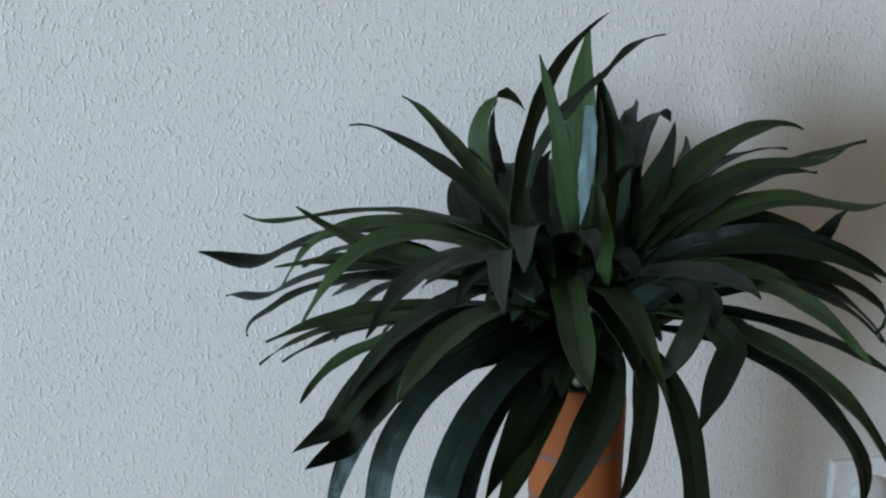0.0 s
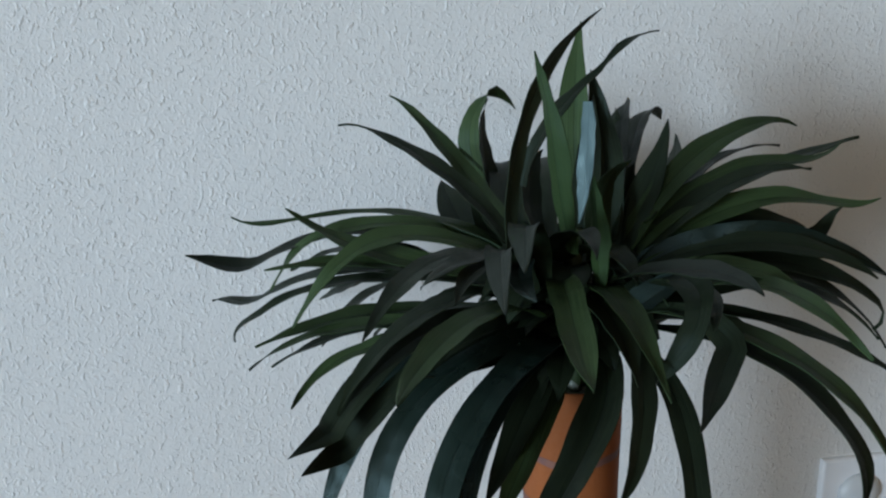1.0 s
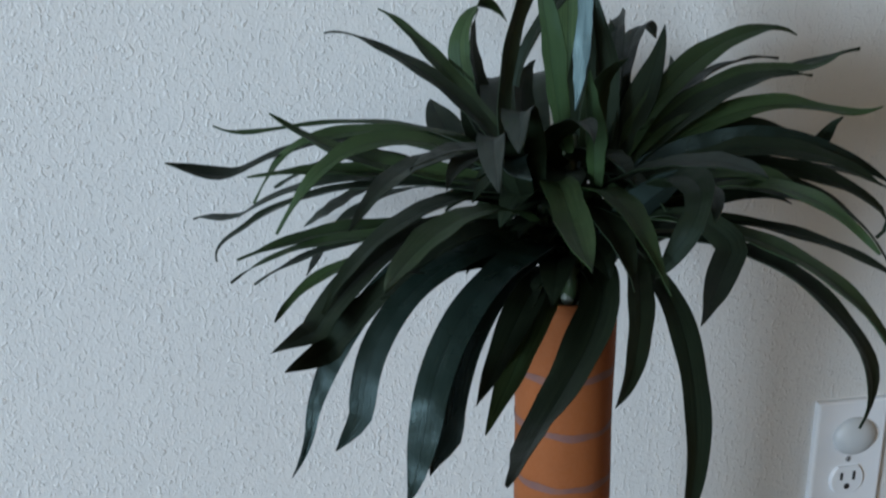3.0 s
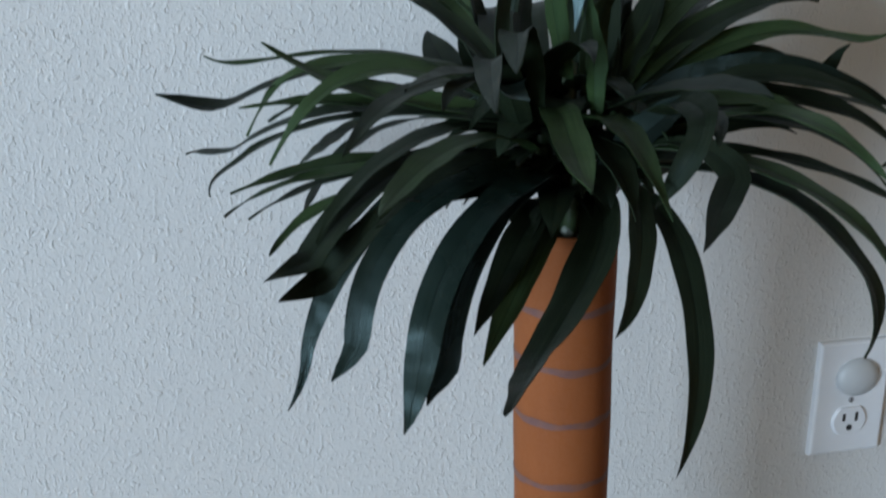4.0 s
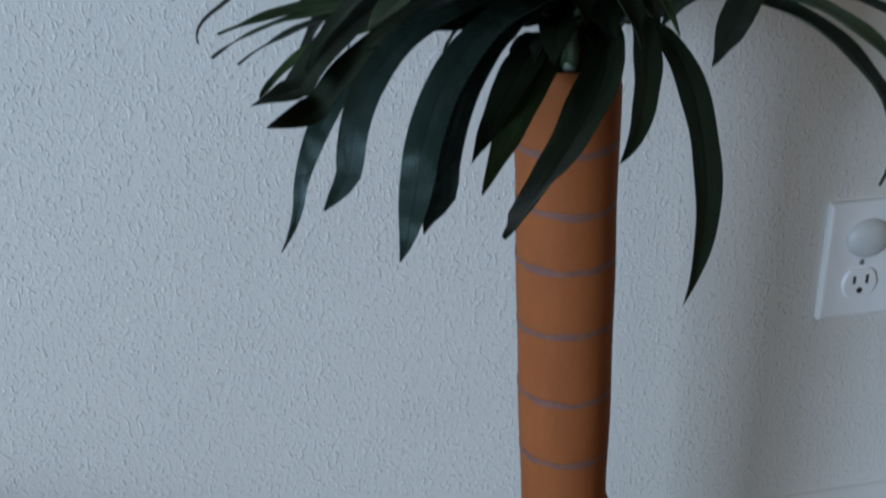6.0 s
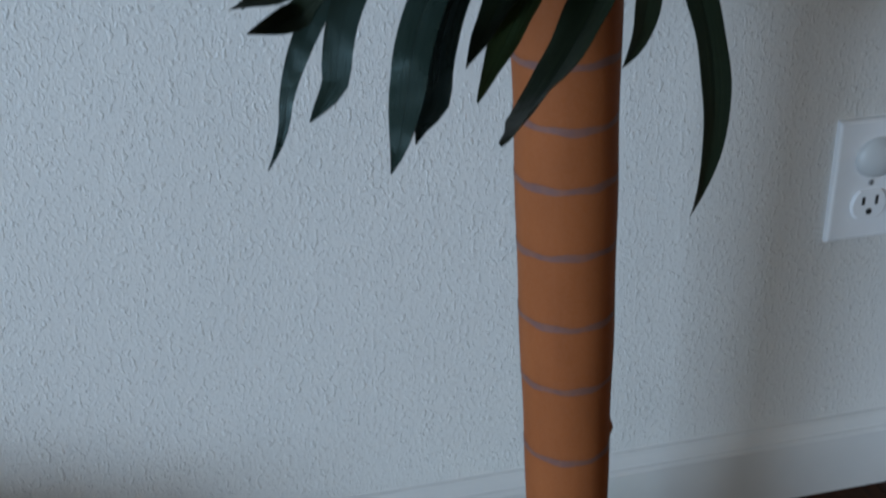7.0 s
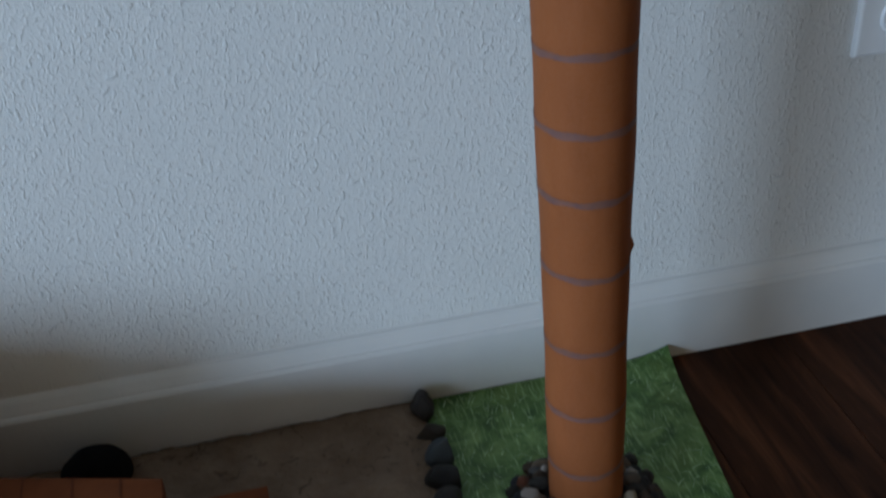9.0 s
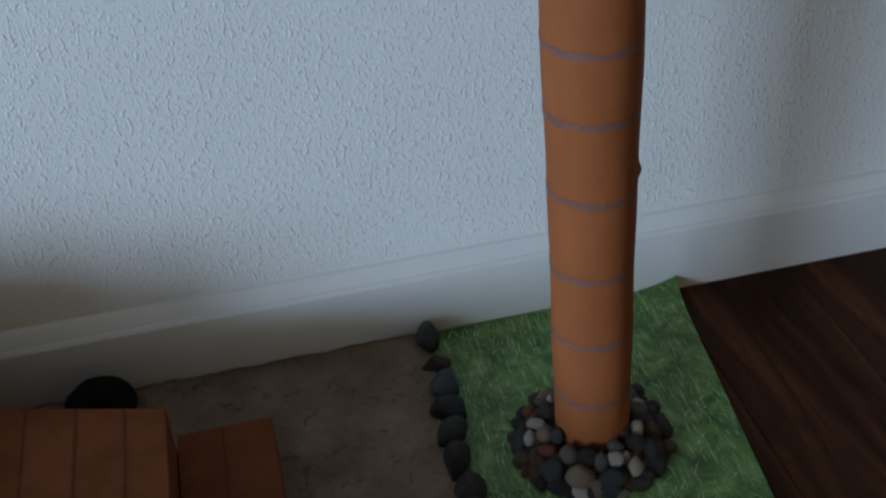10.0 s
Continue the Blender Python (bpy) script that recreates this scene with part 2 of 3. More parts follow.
# ---- the room ----
tagged(boxed("wall_north", -6.5, 3.6, 0, 0.12, 0, 2.6, WALL), "off-white wall with a spattered plaster texture", "wall", kind="structure")
# The other walls and ceiling are unseen, added to close the room.
tagged(boxed("wall_east", 3.6, 3.72, -9.6, 0.12, 0, 2.6, FAR_WALL), "unseen warm beige side wall, added to bounce warm light", "wall", kind="structure")
tagged(boxed("wall_south", -6.5, 3.6, -9.72, -9.6, 0, 2.6, FAR_WALL), "unseen warm beige wall behind the camera, added to bounce warm light", "wall", kind="structure")
west = bmesh.new()
for span in ((-9.72, -9.07, 0, 2.6), (-7.33, -6.02, 0, 2.6), (-3.48, 0.12, 0, 2.6), (-9.07, -7.33, 0, 0.18), (-9.07, -7.33, 2.32, 2.6), (-6.02, -3.48, 0, 0.18), (-6.02, -3.48, 2.32, 2.6)):
    box(west, -6.62, -6.5, *span)
tagged(new("wall_west", finish(west, "wall_west", FAR_WALL)), "unseen warm beige wall, added with two wide window openings for the light", "wall", kind="structure")
tagged(boxed("ceiling", -6.62, 3.72, -9.72, 0.12, 2.6, 2.7, CEILING), "unseen plain painted ceiling, added to close the room", "ceiling", kind="structure")

floor = tagged(boxed("floor", -6.62, 3.72, -9.72, 0.12, -0.1, -0.012, WOOD), "dark reddish-brown wooden plank floor", "floor", kind="structure")

# Baseboard: flat face, a quirk, then a sloped and rounded top.
profile = [(0, 0), (-0.014, 0), (-0.014, 0.0650), (-0.0136, 0.0664), (-0.0122, 0.0684), (-0.0098, 0.0700), (-0.0094, 0.0716), (-0.0052, 0.0796), (-0.0034, 0.0818), (0, 0.0836)]
bm = bmesh.new()
ends = [[bm.verts.new((x, y, z)) for y, z in profile] for x in (-6.5, 3.6)]
for k in range(len(profile) - 1):
    bm.faces.new((ends[0][k], ends[0][k + 1], ends[1][k + 1], ends[1][k]))
bm.faces.new(ends[0])
bm.faces.new(ends[1][::-1])
tagged(new("baseboard", finish(bm, "baseboard", TRIM)), "white painted moulded baseboard along the wall", "baseboard", kind="structure")


# ---- wall outlet ----
def outlet(x, z):
    """A duplex outlet cover and the domed plug-in light in its upper socket."""
    o = tagged(new("wall_outlet"), "white plastic duplex outlet cover on the textured wall", "outlet")
    o.location = (x, 0, z)
    bm = box(bmesh.new(), -0.0365, 0.0365, -0.0065, 0, -0.0572, 0.0572)
    front = [e for e in bm.edges if all(v.co.y < -0.006 for v in e.verts)]
    bmesh.ops.bevel(bm, geom=front, offset=0.0032, segments=3, profile=0.5, affect="EDGES")
    plate = part("cover_plate", bm, PLASTIC, o)
    face = bmesh.new()
    rim = []
    for k in range(40):
        a = 6.28319 * k / 40
        rim.append((0.0172 * math.cos(a), max(-0.0135, min(0.0135, 0.0172 * math.sin(a)))))
    for y, s in ((-0.006, 1.0), (-0.0082, 1.0), (-0.0092, 0.93)):
        row = [face.verts.new((px * s, y, pz * s - 0.0225)) for px, pz in rim]
        if y < -0.006:
            for k in range(40):
                face.faces.new((last[k], last[(k + 1) % 40], row[(k + 1) % 40], row[k]))
        last = row
    face.faces.new(last)
    socket = part("socket_face", face, PLASTIC, o)
    for sx, h in ((-0.0064, 0.0075), (0.0064, 0.0090)):
        part("slot", box(bmesh.new(), sx - 0.0015, sx + 0.0015, -0.0094, -0.0086, -0.0185 - h / 2, -0.0185 + h / 2), SLOT, socket, "dark blade slot")
    bm = bmesh.new()
    bmesh.ops.create_cone(bm, cap_ends=True, segments=20, radius1=0.0030, radius2=0.0030, depth=0.0009, matrix=pose(0, -0.0091, -0.0292, 90))
    part("ground_hole", bm, SLOT, socket, "dark round ground hole")
    bm = bmesh.new()
    bmesh.ops.create_cone(bm, cap_ends=True, segments=20, radius1=0.0030, radius2=0.0026, depth=0.0012, matrix=pose(0, -0.0068, -0.002, 90))
    screw = part("screw", bm, SCREW, o, "small painted metal screw")
    part("screw_slot", box(bmesh.new(), -0.0005, 0.0005, -0.0077, -0.0072, -0.0044, 0.0004), SLOT, screw)
    bm = bmesh.new()
    bmesh.ops.create_uvsphere(bm, u_segments=40, v_segments=24, radius=1)
    for v in bm.verts:
        if v.co.y > 0:
            v.co.y *= 0.05
        v.co = Vector((0.003 + v.co.x * 0.0215, -0.0065 + v.co.y * 0.0105, 0.0215 + v.co.z * 0.0190))
    light = tagged(new("night_light", finish(bm, "night_light", DOME, True)), "domed white plastic plug-in light in the upper socket", "night light")
    light.location = o.location
    return o


outlet(0.3665, 0.338)


# ---- the paper palm ----
palm = tagged(new("artificial_palm"), "handmade palm with a paper tube trunk and cloth leaves", "artificial plant")
palm.location = (0.0331, -0.1792, 0.0)
LEAN_X, LEAN_Y, TRUNK_TOP = -0.032, -0.032, 0.594


def axis(z):
    return LEAN_X * z, LEAN_Y * z


def trunk_radius(z):
    return 0.0286 + 0.0049 * z / 0.6 + 0.0004 * math.sin(21 * z) + 0.0003 * math.sin(57 * z + 1)


rings = [(trunk_radius(z), z) for z in np.linspace(0.004, TRUNK_TOP, 60)]
rings += [(rings[-1][0] - 0.0025, TRUNK_TOP), (rings[-1][0] - 0.0028, TRUNK_TOP - 0.03)]
trunk = part("trunk", lathe(bmesh.new(), rings, 64, axis, False), PAPER, palm, "orange-brown paper tube trunk", True)
part("foam_plug", lathe(bmesh.new(), [(0.031, 0.555), (0.031, 0.580), (0.024, 0.588)], 32, axis), FOAM, palm, "pale green floral foam plug")


def trunk_ring(z, tilt, wobble):
    """A drawn band that runs round the trunk, a hair proud of the paper."""
    bm, rows = bmesh.new(), []
    for k in range(72):
        a = 6.28319 * k / 72
        zz = z + tilt * math.sin(a) + wobble * math.sin(2 * a + z * 40) + 0.0004 * math.sin(9 * a + z * 90)
        h = 0.0024 + 0.0005 * math.sin(5 * a + 70 * z)
        row = []
        for dz in (-h, h):
            cx, cy = axis(zz + dz)
            r = trunk_radius(zz + dz) + 0.00035
            row.append(bm.verts.new((cx + r * math.cos(a), cy + r * math.sin(a), zz + dz)))
        rows.append(row)
    for k in range(72):
        a, b = rows[k], rows[(k + 1) % 72]
        bm.faces.new((a[0], b[0], b[1], a[1]))
    part("trunk_ring", bm, INK, trunk, "greyish-purple drawn ring", True)


for ring_z in RING_HEIGHTS:
    trunk_ring(ring_z, random.uniform(-0.0015, 0.0015), random.uniform(-0.0012, 0.0012))

# The paper's overlapping seam, lifted a little on the shaded side.
bm = bmesh.new()
edge = []
for z in np.linspace(0.02, 0.58, 180):
    a = radians(-19 + 2 * math.sin(9 * z))
    lift = 0.0006 + 0.0023 * math.exp(-((z - 0.264) / 0.005) ** 2)
    cx, cy = axis(z)
    r = trunk_radius(z)
    edge.append([bm.verts.new((cx + q * math.cos(a + da), cy + q * math.sin(a + da), z)) for q, da in ((r - 0.0005, -0.12), (r + lift, 0), (r + lift - 0.0005, 0.01), (r - 0.001, 0.012))])
for a, b in zip(edge, edge[1:]):
    for k in range(3):
        bm.faces.new((a[k], b[k], b[k + 1], a[k + 1]))
part("paper_seam", bm, PAPER, trunk, "lifted overlapping paper edge", True)

bm = bmesh.new()
bmesh.ops.create_uvsphere(bm, u_segments=20, v_segments=12, radius=1)
for v in bm.verts:
    v.co = Vector((-0.021, -0.031, 0.592)) + Vector((v.co.x * 0.0042, v.co.y * 0.004, v.co.z * 0.0048)) * (1 + 0.15 * noise.noise(v.co * 1.5))
part("glue_bead", bm, plain("glue", (0.30, 0.34, 0.29), 0.4), palm, "pale hardened glue bead", True)

CROWN = Vector((0.012, -0.2, 0.64)) - palm.location


def tube(bm, points, r0, r1, sides=8):
    rows = []
    for i, p in enumerate(points):
        d = (points[min(i + 1, len(points) - 1)] - points[max(i - 1, 0)]).normalized()
        u = d.orthogonal().normalized()
        w, r = d.cross(u), r0 + (r1 - r0) * i / (len(points) - 1)
        rows.append([bm.verts.new(p + r * (math.cos(6.28319 * k / sides) * u + math.sin(6.28319 * k / sides) * w)) for k in range(sides)])
    for a, b in zip(rows, rows[1:]):
        for k in range(sides):
            bm.faces.new((a[k], a[(k + 1) % sides], b[(k + 1) % sides], b[k]))
    bm.faces.new(rows[0][::-1])
    bm.faces.new(rows[-1])


def stem(x, y, z, thick):
    foot = CROWN + Vector((x * 0.3, y * 0.3, -62)) / 1000
    head = CROWN + Vector((x, y, z)) / 1000
    mid = (foot + head) / 2 + Vector((0, 0, 0.006))
    bm = bmesh.new()
    tube(bm, [foot, foot.lerp(mid, 0.5), mid, mid.lerp(head, 0.5), head], thick, thick * 0.7)
    part("stem", bm, STEM, palm, "dark green plastic stem", True)


for sx, sy, sz, thick in ((0, 0, 55, 0.008), (-20, -4, 30, 0.006), (22, 0, 28, 0.006), (4, -22, 18, 0.005), (-14, 14, 34, 0.005), (16, 14, 36, 0.005)):
    stem(sx, sy, sz, thick)


def bezier(p, s):
    return (1 - s) ** 3 * p[0] + 3 * s * (1 - s) ** 2 * p[1] + 3 * s * s * (1 - s) * p[2] + s ** 3 * p[3]


def blade(top, width, twist, *points, fold=0.22, bent=None, point=1.5, widths=None):
    """A leaf blade along one or two joined Bezier arcs (millimetres from the crown's heart): creased along its midrib,
    narrow at its foot, widest near the middle and drawn out to a point; dyed cloth with a paler back.
    widths: half-widths in millimetres by share of the length, for blades of another outline."""
    p = [CROWN + Vector(q) / 1000 for q in points]
    arcs = [p[0:4]] if len(p) == 4 else [p[0:4], p[3:7]]
    line = []
    for arc in arcs:
        line += [bezier(arc, i / 24) for i in range(0 if not line else 1, 25)]
    ways = [0.0]
    for a, b in zip(line, line[1:]):
        ways.append(ways[-1] + (b - a).length)
    count = max(12, int(ways[-1] / 0.007))
    spots = []
    for i in range(count + 1):
        d = ways[-1] * i / count
        k = max(j for j in range(len(ways) - 1) if ways[j] <= d + 1e-9)
        f = min(1, (d - ways[k]) / max(ways[k + 1] - ways[k], 1e-9))
        spots.append(line[k].lerp(line[k + 1], f))
    ahead = p[-1] - p[0]
    ahead.z = 0
    if ahead.length < 0.02:
        ahead += Vector((0, -0.02, 0))
    side0 = ahead.normalized().cross(Vector((0, 0, 1)))
    joint = ways[24] / ways[-1]
    bm = bmesh.new()
    uv = bm.loops.layers.uv.new("UVMap")
    w, phase = width / 1000, random.uniform(0, 6.28)
    across = (-1, -0.55, 0, 0.55, 1)
    shells, place = ([], []), {}
    for i, c in enumerate(spots):
        s = i / count
        t = (spots[min(i + 1, count)] - spots[max(i - 1, 0)]).normalized()
        side = (side0 - t * side0.dot(t)).normalized()
        up = side.cross(t)
        turn = twist + 6 * math.sin(5 * s + phase)
        if bent is not None:
            turn += (bent - twist) * min(1, max(0, (s - joint + 0.03) / 0.08))
        a = radians(turn)
        side, up = side * math.cos(a) + up * math.sin(a), up * math.cos(a) - side * math.sin(a)
        half = w / 2 * (0.55 + 0.45 * min(1, s / 0.36) ** 0.8) * (1 - max(0, (s - 0.50) / 0.50) ** point) + 0.0002
        if bent is not None:
            half = w / 2 * (0.55 + 0.45 * min(1, s / 0.36) ** 0.8) * (1 - max(0, (s - joint) / (1 - joint)) ** 1.6) + 0.0002
        if widths:
            half = float(np.interp(s, [q[0] for q in widths], [q[1] for q in widths])) / 1000
        half *= 1 + 0.05 * math.sin(17 * s + 2 * phase)
        for shell, drop in enumerate((0.0, -0.0005)):
            row = []
            for u in across:
                lift = fold * (abs(u) ** 1.2) * half + (0.0009 * math.sin(9 * s + phase + 2.4 * u) + 0.0005 * math.sin(31 * s + 3 * phase - 1.7 * u)) * abs(u) + drop
                v = bm.verts.new(c + side * u * half + up * lift)
                place[v] = (0.5 + 0.5 * u, s * ways[-1] * 8 + phase)
                row.append(v)
            shells[shell].append(row)
    for shell, rows in enumerate(shells):
        for a, b in zip(rows, rows[1:]):
            for k in range(4):
                q = (a[k], a[k + 1], b[k + 1], b[k])
                f = bm.faces.new(q if shell == 0 else q[::-1])
                f.material_index, f.smooth = shell, True
        for a, b in zip(rows, rows[1:]):
            bm.edges.get((a[2], b[2])).smooth = False
    for k in (0, 4):
        for i in range(count):
            q = (shells[0][i][k], shells[0][i + 1][k], shells[1][i + 1][k], shells[1][i][k])
            bm.faces.new(q).material_index = 1
    for f in bm.faces:
        for loop in f.loops:
            loop[uv].uv = place[loop.vert]
    me = bpy.data.meshes.new("leaf")
    bm.to_mesh(me)
    bm.free()
    me.materials.append(top)
    me.materials.append({TOP_BLUE: TOP_BLUE, TOP_TEAL: TOP_TEAL, TOP_SHEEN: TOP_SHEEN, TOP_GREEN: UNDER_GREEN}.get(top, UNDER))
    new("leaf", me).parent = palm


GREEN, DARK, GREY, BLUE, TEAL, SHEEN = TOP_GREEN, TOP_DARK, TOP_GREY, TOP_BLUE, TOP_TEAL, TOP_SHEEN
blade(DARK, 12, -72, (-55, -50, 61), (-57, -28, 119), (-26, -3, 170), (23, 30, 190), widths=((0, 5), (0.3, 6), (0.6, 5.5), (0.8, 3), (0.9, 1.2), (1, 0.1)))
blade(GREEN, 20, 12, (6, 10, 54), (6, 29, 97), (8, 40, 143), (23, 70, 178))
blade(GREEN, 20, -48, (-19, -50, 56), (-30, -54, 96), (-34, -59, 136), (-41, -40, 174))
blade(DARK, 13, -10, (-38, -10, 88), (-33, -9, 117), (-13, -7, 141), (11, -1, 155), (23, 3, 166), (36, 7, 178), (54, 10, 178), widths=((0, 4), (0.4, 6.5), (0.6, 2.4), (0.68, 2), (0.8, 4.5), (0.88, 4), (0.94, 1.2), (1, 0.2)))
blade(GREEN, 18, 20, (-28, 80, 28), (-33, 86, 56), (-64, 89, 98), (-36, 101, 122), (-28, 104, 134), (-14, 110, 121), (-10, 110, 113), bent=60, widths=((0, 6), (0.35, 9), (0.6, 8), (0.74, 4.5), (0.85, 4), (1, 0.2)))
blade(DARK, 19, -40, (-28, 70, 30), (-30, 80, 61), (-47, 90, 93), (-33, 100, 123))
blade(DARK, 22, 15, (24, 0, 41), (28, 17, 77), (29, 34, 113), (24, 50, 149))
blade(DARK, 17, 0, (5, 0, 46), (10, 14, 76), (19, 27, 104), (23, 40, 134))
blade(SHEEN, 9, -40, (-31, -105, 156), (-30, -105, 135), (-31, -105, 112), (-34, -105, 90), fold=0.07)
blade(GREEN, 16, 45, (0, -50, 32), (-1, -50, 56), (-4, -50, 79), (-6, -50, 102))
blade(DARK, 20, 42, (25, 0, 49), (36, 23, 70), (42, 42, 99), (62, 84, 119), widths=((0, 6), (0.3, 9), (0.93, 9), (1, 6)))
blade(DARK, 19, 25, (23, 0, 45), (33, 28, 67), (50, 53, 90), (54, 80, 117))
blade(DARK, 20, 30, (29, 0, 41), (39, 25, 72), (57, 57, 91), (76, 90, 106), (90, 102, 116), (102, 118, 105), (110, 132, 97), widths=((0, 6), (0.3, 9), (0.7, 8), (0.9, 4), (1, 0.5)))
blade(DARK, 20, -20, (26, 0, 25), (40, 10, 57), (65, 20, 84), (72, 30, 118))
blade(DARK, 21, -10, (24, 0, 29), (33, 14, 49), (40, 27, 70), (54, 40, 87))
blade(DARK, 19, 40, (51, 0, 59), (77, 51, 62), (112, 97, 66), (131, 150, 81))
blade(DARK, 20, 0, (14, 0, 26), (18, -10, 51), (-1, -18, 88), (24, -30, 106))
blade(GREEN, 19, -20, (26, 0, 25), (48, 7, 59), (74, 13, 97), (115, 19, 110), (130, 22, 115), (149, 24, 118), (163, 26, 110), point=1.8)
blade(DARK, 19, 10, (33, 0, 25), (62, 19, 66), (111, 36, 101), (165, 50, 92), point=1.8)
blade(GREEN, 20, -20, (26, 0, 21), (51, 2, 53), (86, 5, 83), (127, 7, 89), (148, 8, 93), (171, 9, 84), (188, 10, 102), point=1.8)
blade(DARK, 19, 0, (33, 0, 25), (65, 9, 70), (120, 17, 82), (173, 24, 92), (186, 26, 94), (199, 28, 99), (213, 30, 100), point=1.8)
blade(DARK, 20, -15, (26, 0, 17), (58, -3, 55), (102, -7, 98), (156, -10, 89), point=1.8)
blade(GREEN, 20, -25, (22, 0, 18), (53, -4, 42), (88, -8, 68), (129, -13, 72), (153, -15, 75), (177, -17, 60), (202, -20, 70), point=1.8)
blade(DARK, 19, -30, (88, 0, 37), (104, -1, 68), (137, -2, 52), (161, -4, 41), (171, -4, 37), (175, -5, 59), (184, -5, 61), point=1.8)
blade(GREY, 20, -10, (24, 6, 16), (67, 10, 34), (125, 23, 72), (170, 14, 38), point=1.8)
blade(BLUE, 15, -75, (26, 0, 17), (70, -24, 66), (143, -37, 65), (195, -50, 26), point=1.8, fold=0.07)
blade(DARK, 19, -25, (26, 0, 17), (65, -28, 53), (134, -43, 64), (180, -60, 29), point=1.8)
blade(DARK, 19, -25, (26, 0, 13), (65, -30, 40), (133, -48, 55), (179, -64, 14), (186, -66, 9), (180, -68, 0), (174, -70, -1), point=1.8)
blade(GREY, 20, -14, (10, -30, 28), (15, -80, 54), (46, -118, 70), (45, -166, 65), point=1.8)
blade(GREEN, 20, -25, (26, 0, 13), (45, -32, 29), (91, -55, 56), (119, -80, 31), point=1.8)
blade(DARK, 21, -15, (26, 0, 13), (85, -21, 41), (170, -30, 34), (206, -40, -28), point=1.8)
blade(DARK, 19, -10, (30, 0, 13), (90, -16, 32), (163, -22, 25), (206, -30, -26), point=1.8)
blade(GREEN, 20, -6, (31, 3, 8), (105, -16, 17), (84, -118, 68), (118, -156, 19), point=1.8)
blade(DARK, 14, -6, (28, 3, 0), (89, -20, 5), (126, -87, 19), (180, -104, -24), point=1.8)
blade(GREEN, 20, 0, (22, -10, 4), (77, -57, 16), (113, -157, 20), (144, -158, -61), point=1.8)
blade(DARK, 20, -2, (24, -18, -8), (64, -55, 7), (86, -117, 13), (115, -140, -28), (123, -159, -41), (133, -150, -65), (123, -151, -84), point=3)
blade(DARK, 20, 0, (38, 0, 21), (107, -10, 29), (185, -15, 49), (242, -20, -5), point=1.8)
blade(GREEN, 19, -5, (-12, 0, 8), (-25, -52, 66), (-43, -126, 35), (-53, -191, 32), point=3.5)
blade(GREEN, 19, 2, (7, -10, 13), (-1, -50, 45), (-6, -120, 49), (6, -150, 2), point=1.6)
blade(DARK, 16, -20, (34, 0, -10), (54, -19, 6), (90, -22, 1), (116, -20, -12))
blade(TEAL, 24, 24, (21, -15, -11), (28, -31, 12), (29, -61, 26), (48, -70, 49), point=3.0)
blade(DARK, 18, -28, (38, -30, 22), (33, -55, 46), (47, -94, 53), (30, -125, 45), (21, -147, 38), (7, -133, 10), (10, -119, -1), point=2.0)
blade(DARK, 21, 0, (43, 0, 0), (20, -40, 28), (60, -94, 60), (32, -140, 36), point=2.0)
blade(DARK, 18, -20, (37, -36, 9), (47, -53, 20), (61, -77, 22), (68, -93, 6), (49, -114, -6), (34, -142, -6), (16, -165, -9), bent=5, widths=((0, 5), (0.3, 8), (0.5, 9), (0.6, 9), (0.8, 5.5), (1, 0.2)))
blade(DARK, 17, 10, (29, 0, -31), (28, -27, -4), (43, -57, -21), (43, -82, -38), (42, -121, -65), (30, -156, -101), (0, -188, -120), point=2.0)
blade(DARK, 17, 30, (25, 0, -23), (34, -53, 18), (19, -102, -53), (-17, -140, -63), point=2.0)
blade(DARK, 23, -30, (9, 0, -31), (30, -58, -12), (-24, -80, -78), (-52, -120, -82), (-64, -141, -82), (-76, -163, -81), (-89, -184, -77), bent=-42, widths=((0, 8), (0.28, 18), (0.55, 15.5), (0.78, 10.5), (1, 0.2)))
blade(DARK, 20, 5, (-4, 0, -33), (-33, -45, -12), (-61, -90, -40), (-90, -130, -59), point=2.0)
blade(GREEN, 19, 0, (-4, 0, -33), (-26, -51, -25), (-57, -92, -53), (-85, -130, -76), point=2.0)
blade(DARK, 19, -10, (-4, 0, -31), (-28, -35, -12), (-54, -70, -36), (-73, -100, -57), point=2.0)
blade(BLUE, 18, 10, (-8, 0, -21), (-18, -71, 23), (-107, -121, 16), (-121, -148, -59), (-125, -153, -71), (-127, -158, -83), (-133, -162, -94), bent=15, fold=0.07)
blade(BLUE, 15, 10, (-8, 0, -23), (-21, -64, 20), (-97, -114, 3), (-106, -139, -64), (-104, -143, -72), (-118, -147, -78), (-119, -150, -86), bent=15, fold=0.07)
blade(BLUE, 14, 25, (-19, 0, -14), (-30, -76, 22), (-139, -102, 25), (-149, -123, -55), (-148, -125, -64), (-159, -128, -71), (-164, -130, -77), bent=15, fold=0.07)
blade(BLUE, 14, 40, (-23, 0, -10), (-85, -33, 33), (-152, -46, -31), (-169, -60, -91), (-170, -62, -103), (-175, -65, -114), (-182, -67, -124), point=2.0, fold=0.07)
blade(DARK, 21, -2, (-24, 0, 9), (-75, -20, 39), (-135, -51, 20), (-164, -85, -19))
blade(DARK, 20, 10, (-26, 0, -5), (-81, -18, 23), (-136, -55, 7), (-169, -91, -26), (-177, -98, -26), (-185, -107, -26), (-194, -117, -26), bent=50, widths=((0, 6), (0.3, 9.5), (0.72, 10), (0.8, 9.5), (1, 0.2)))
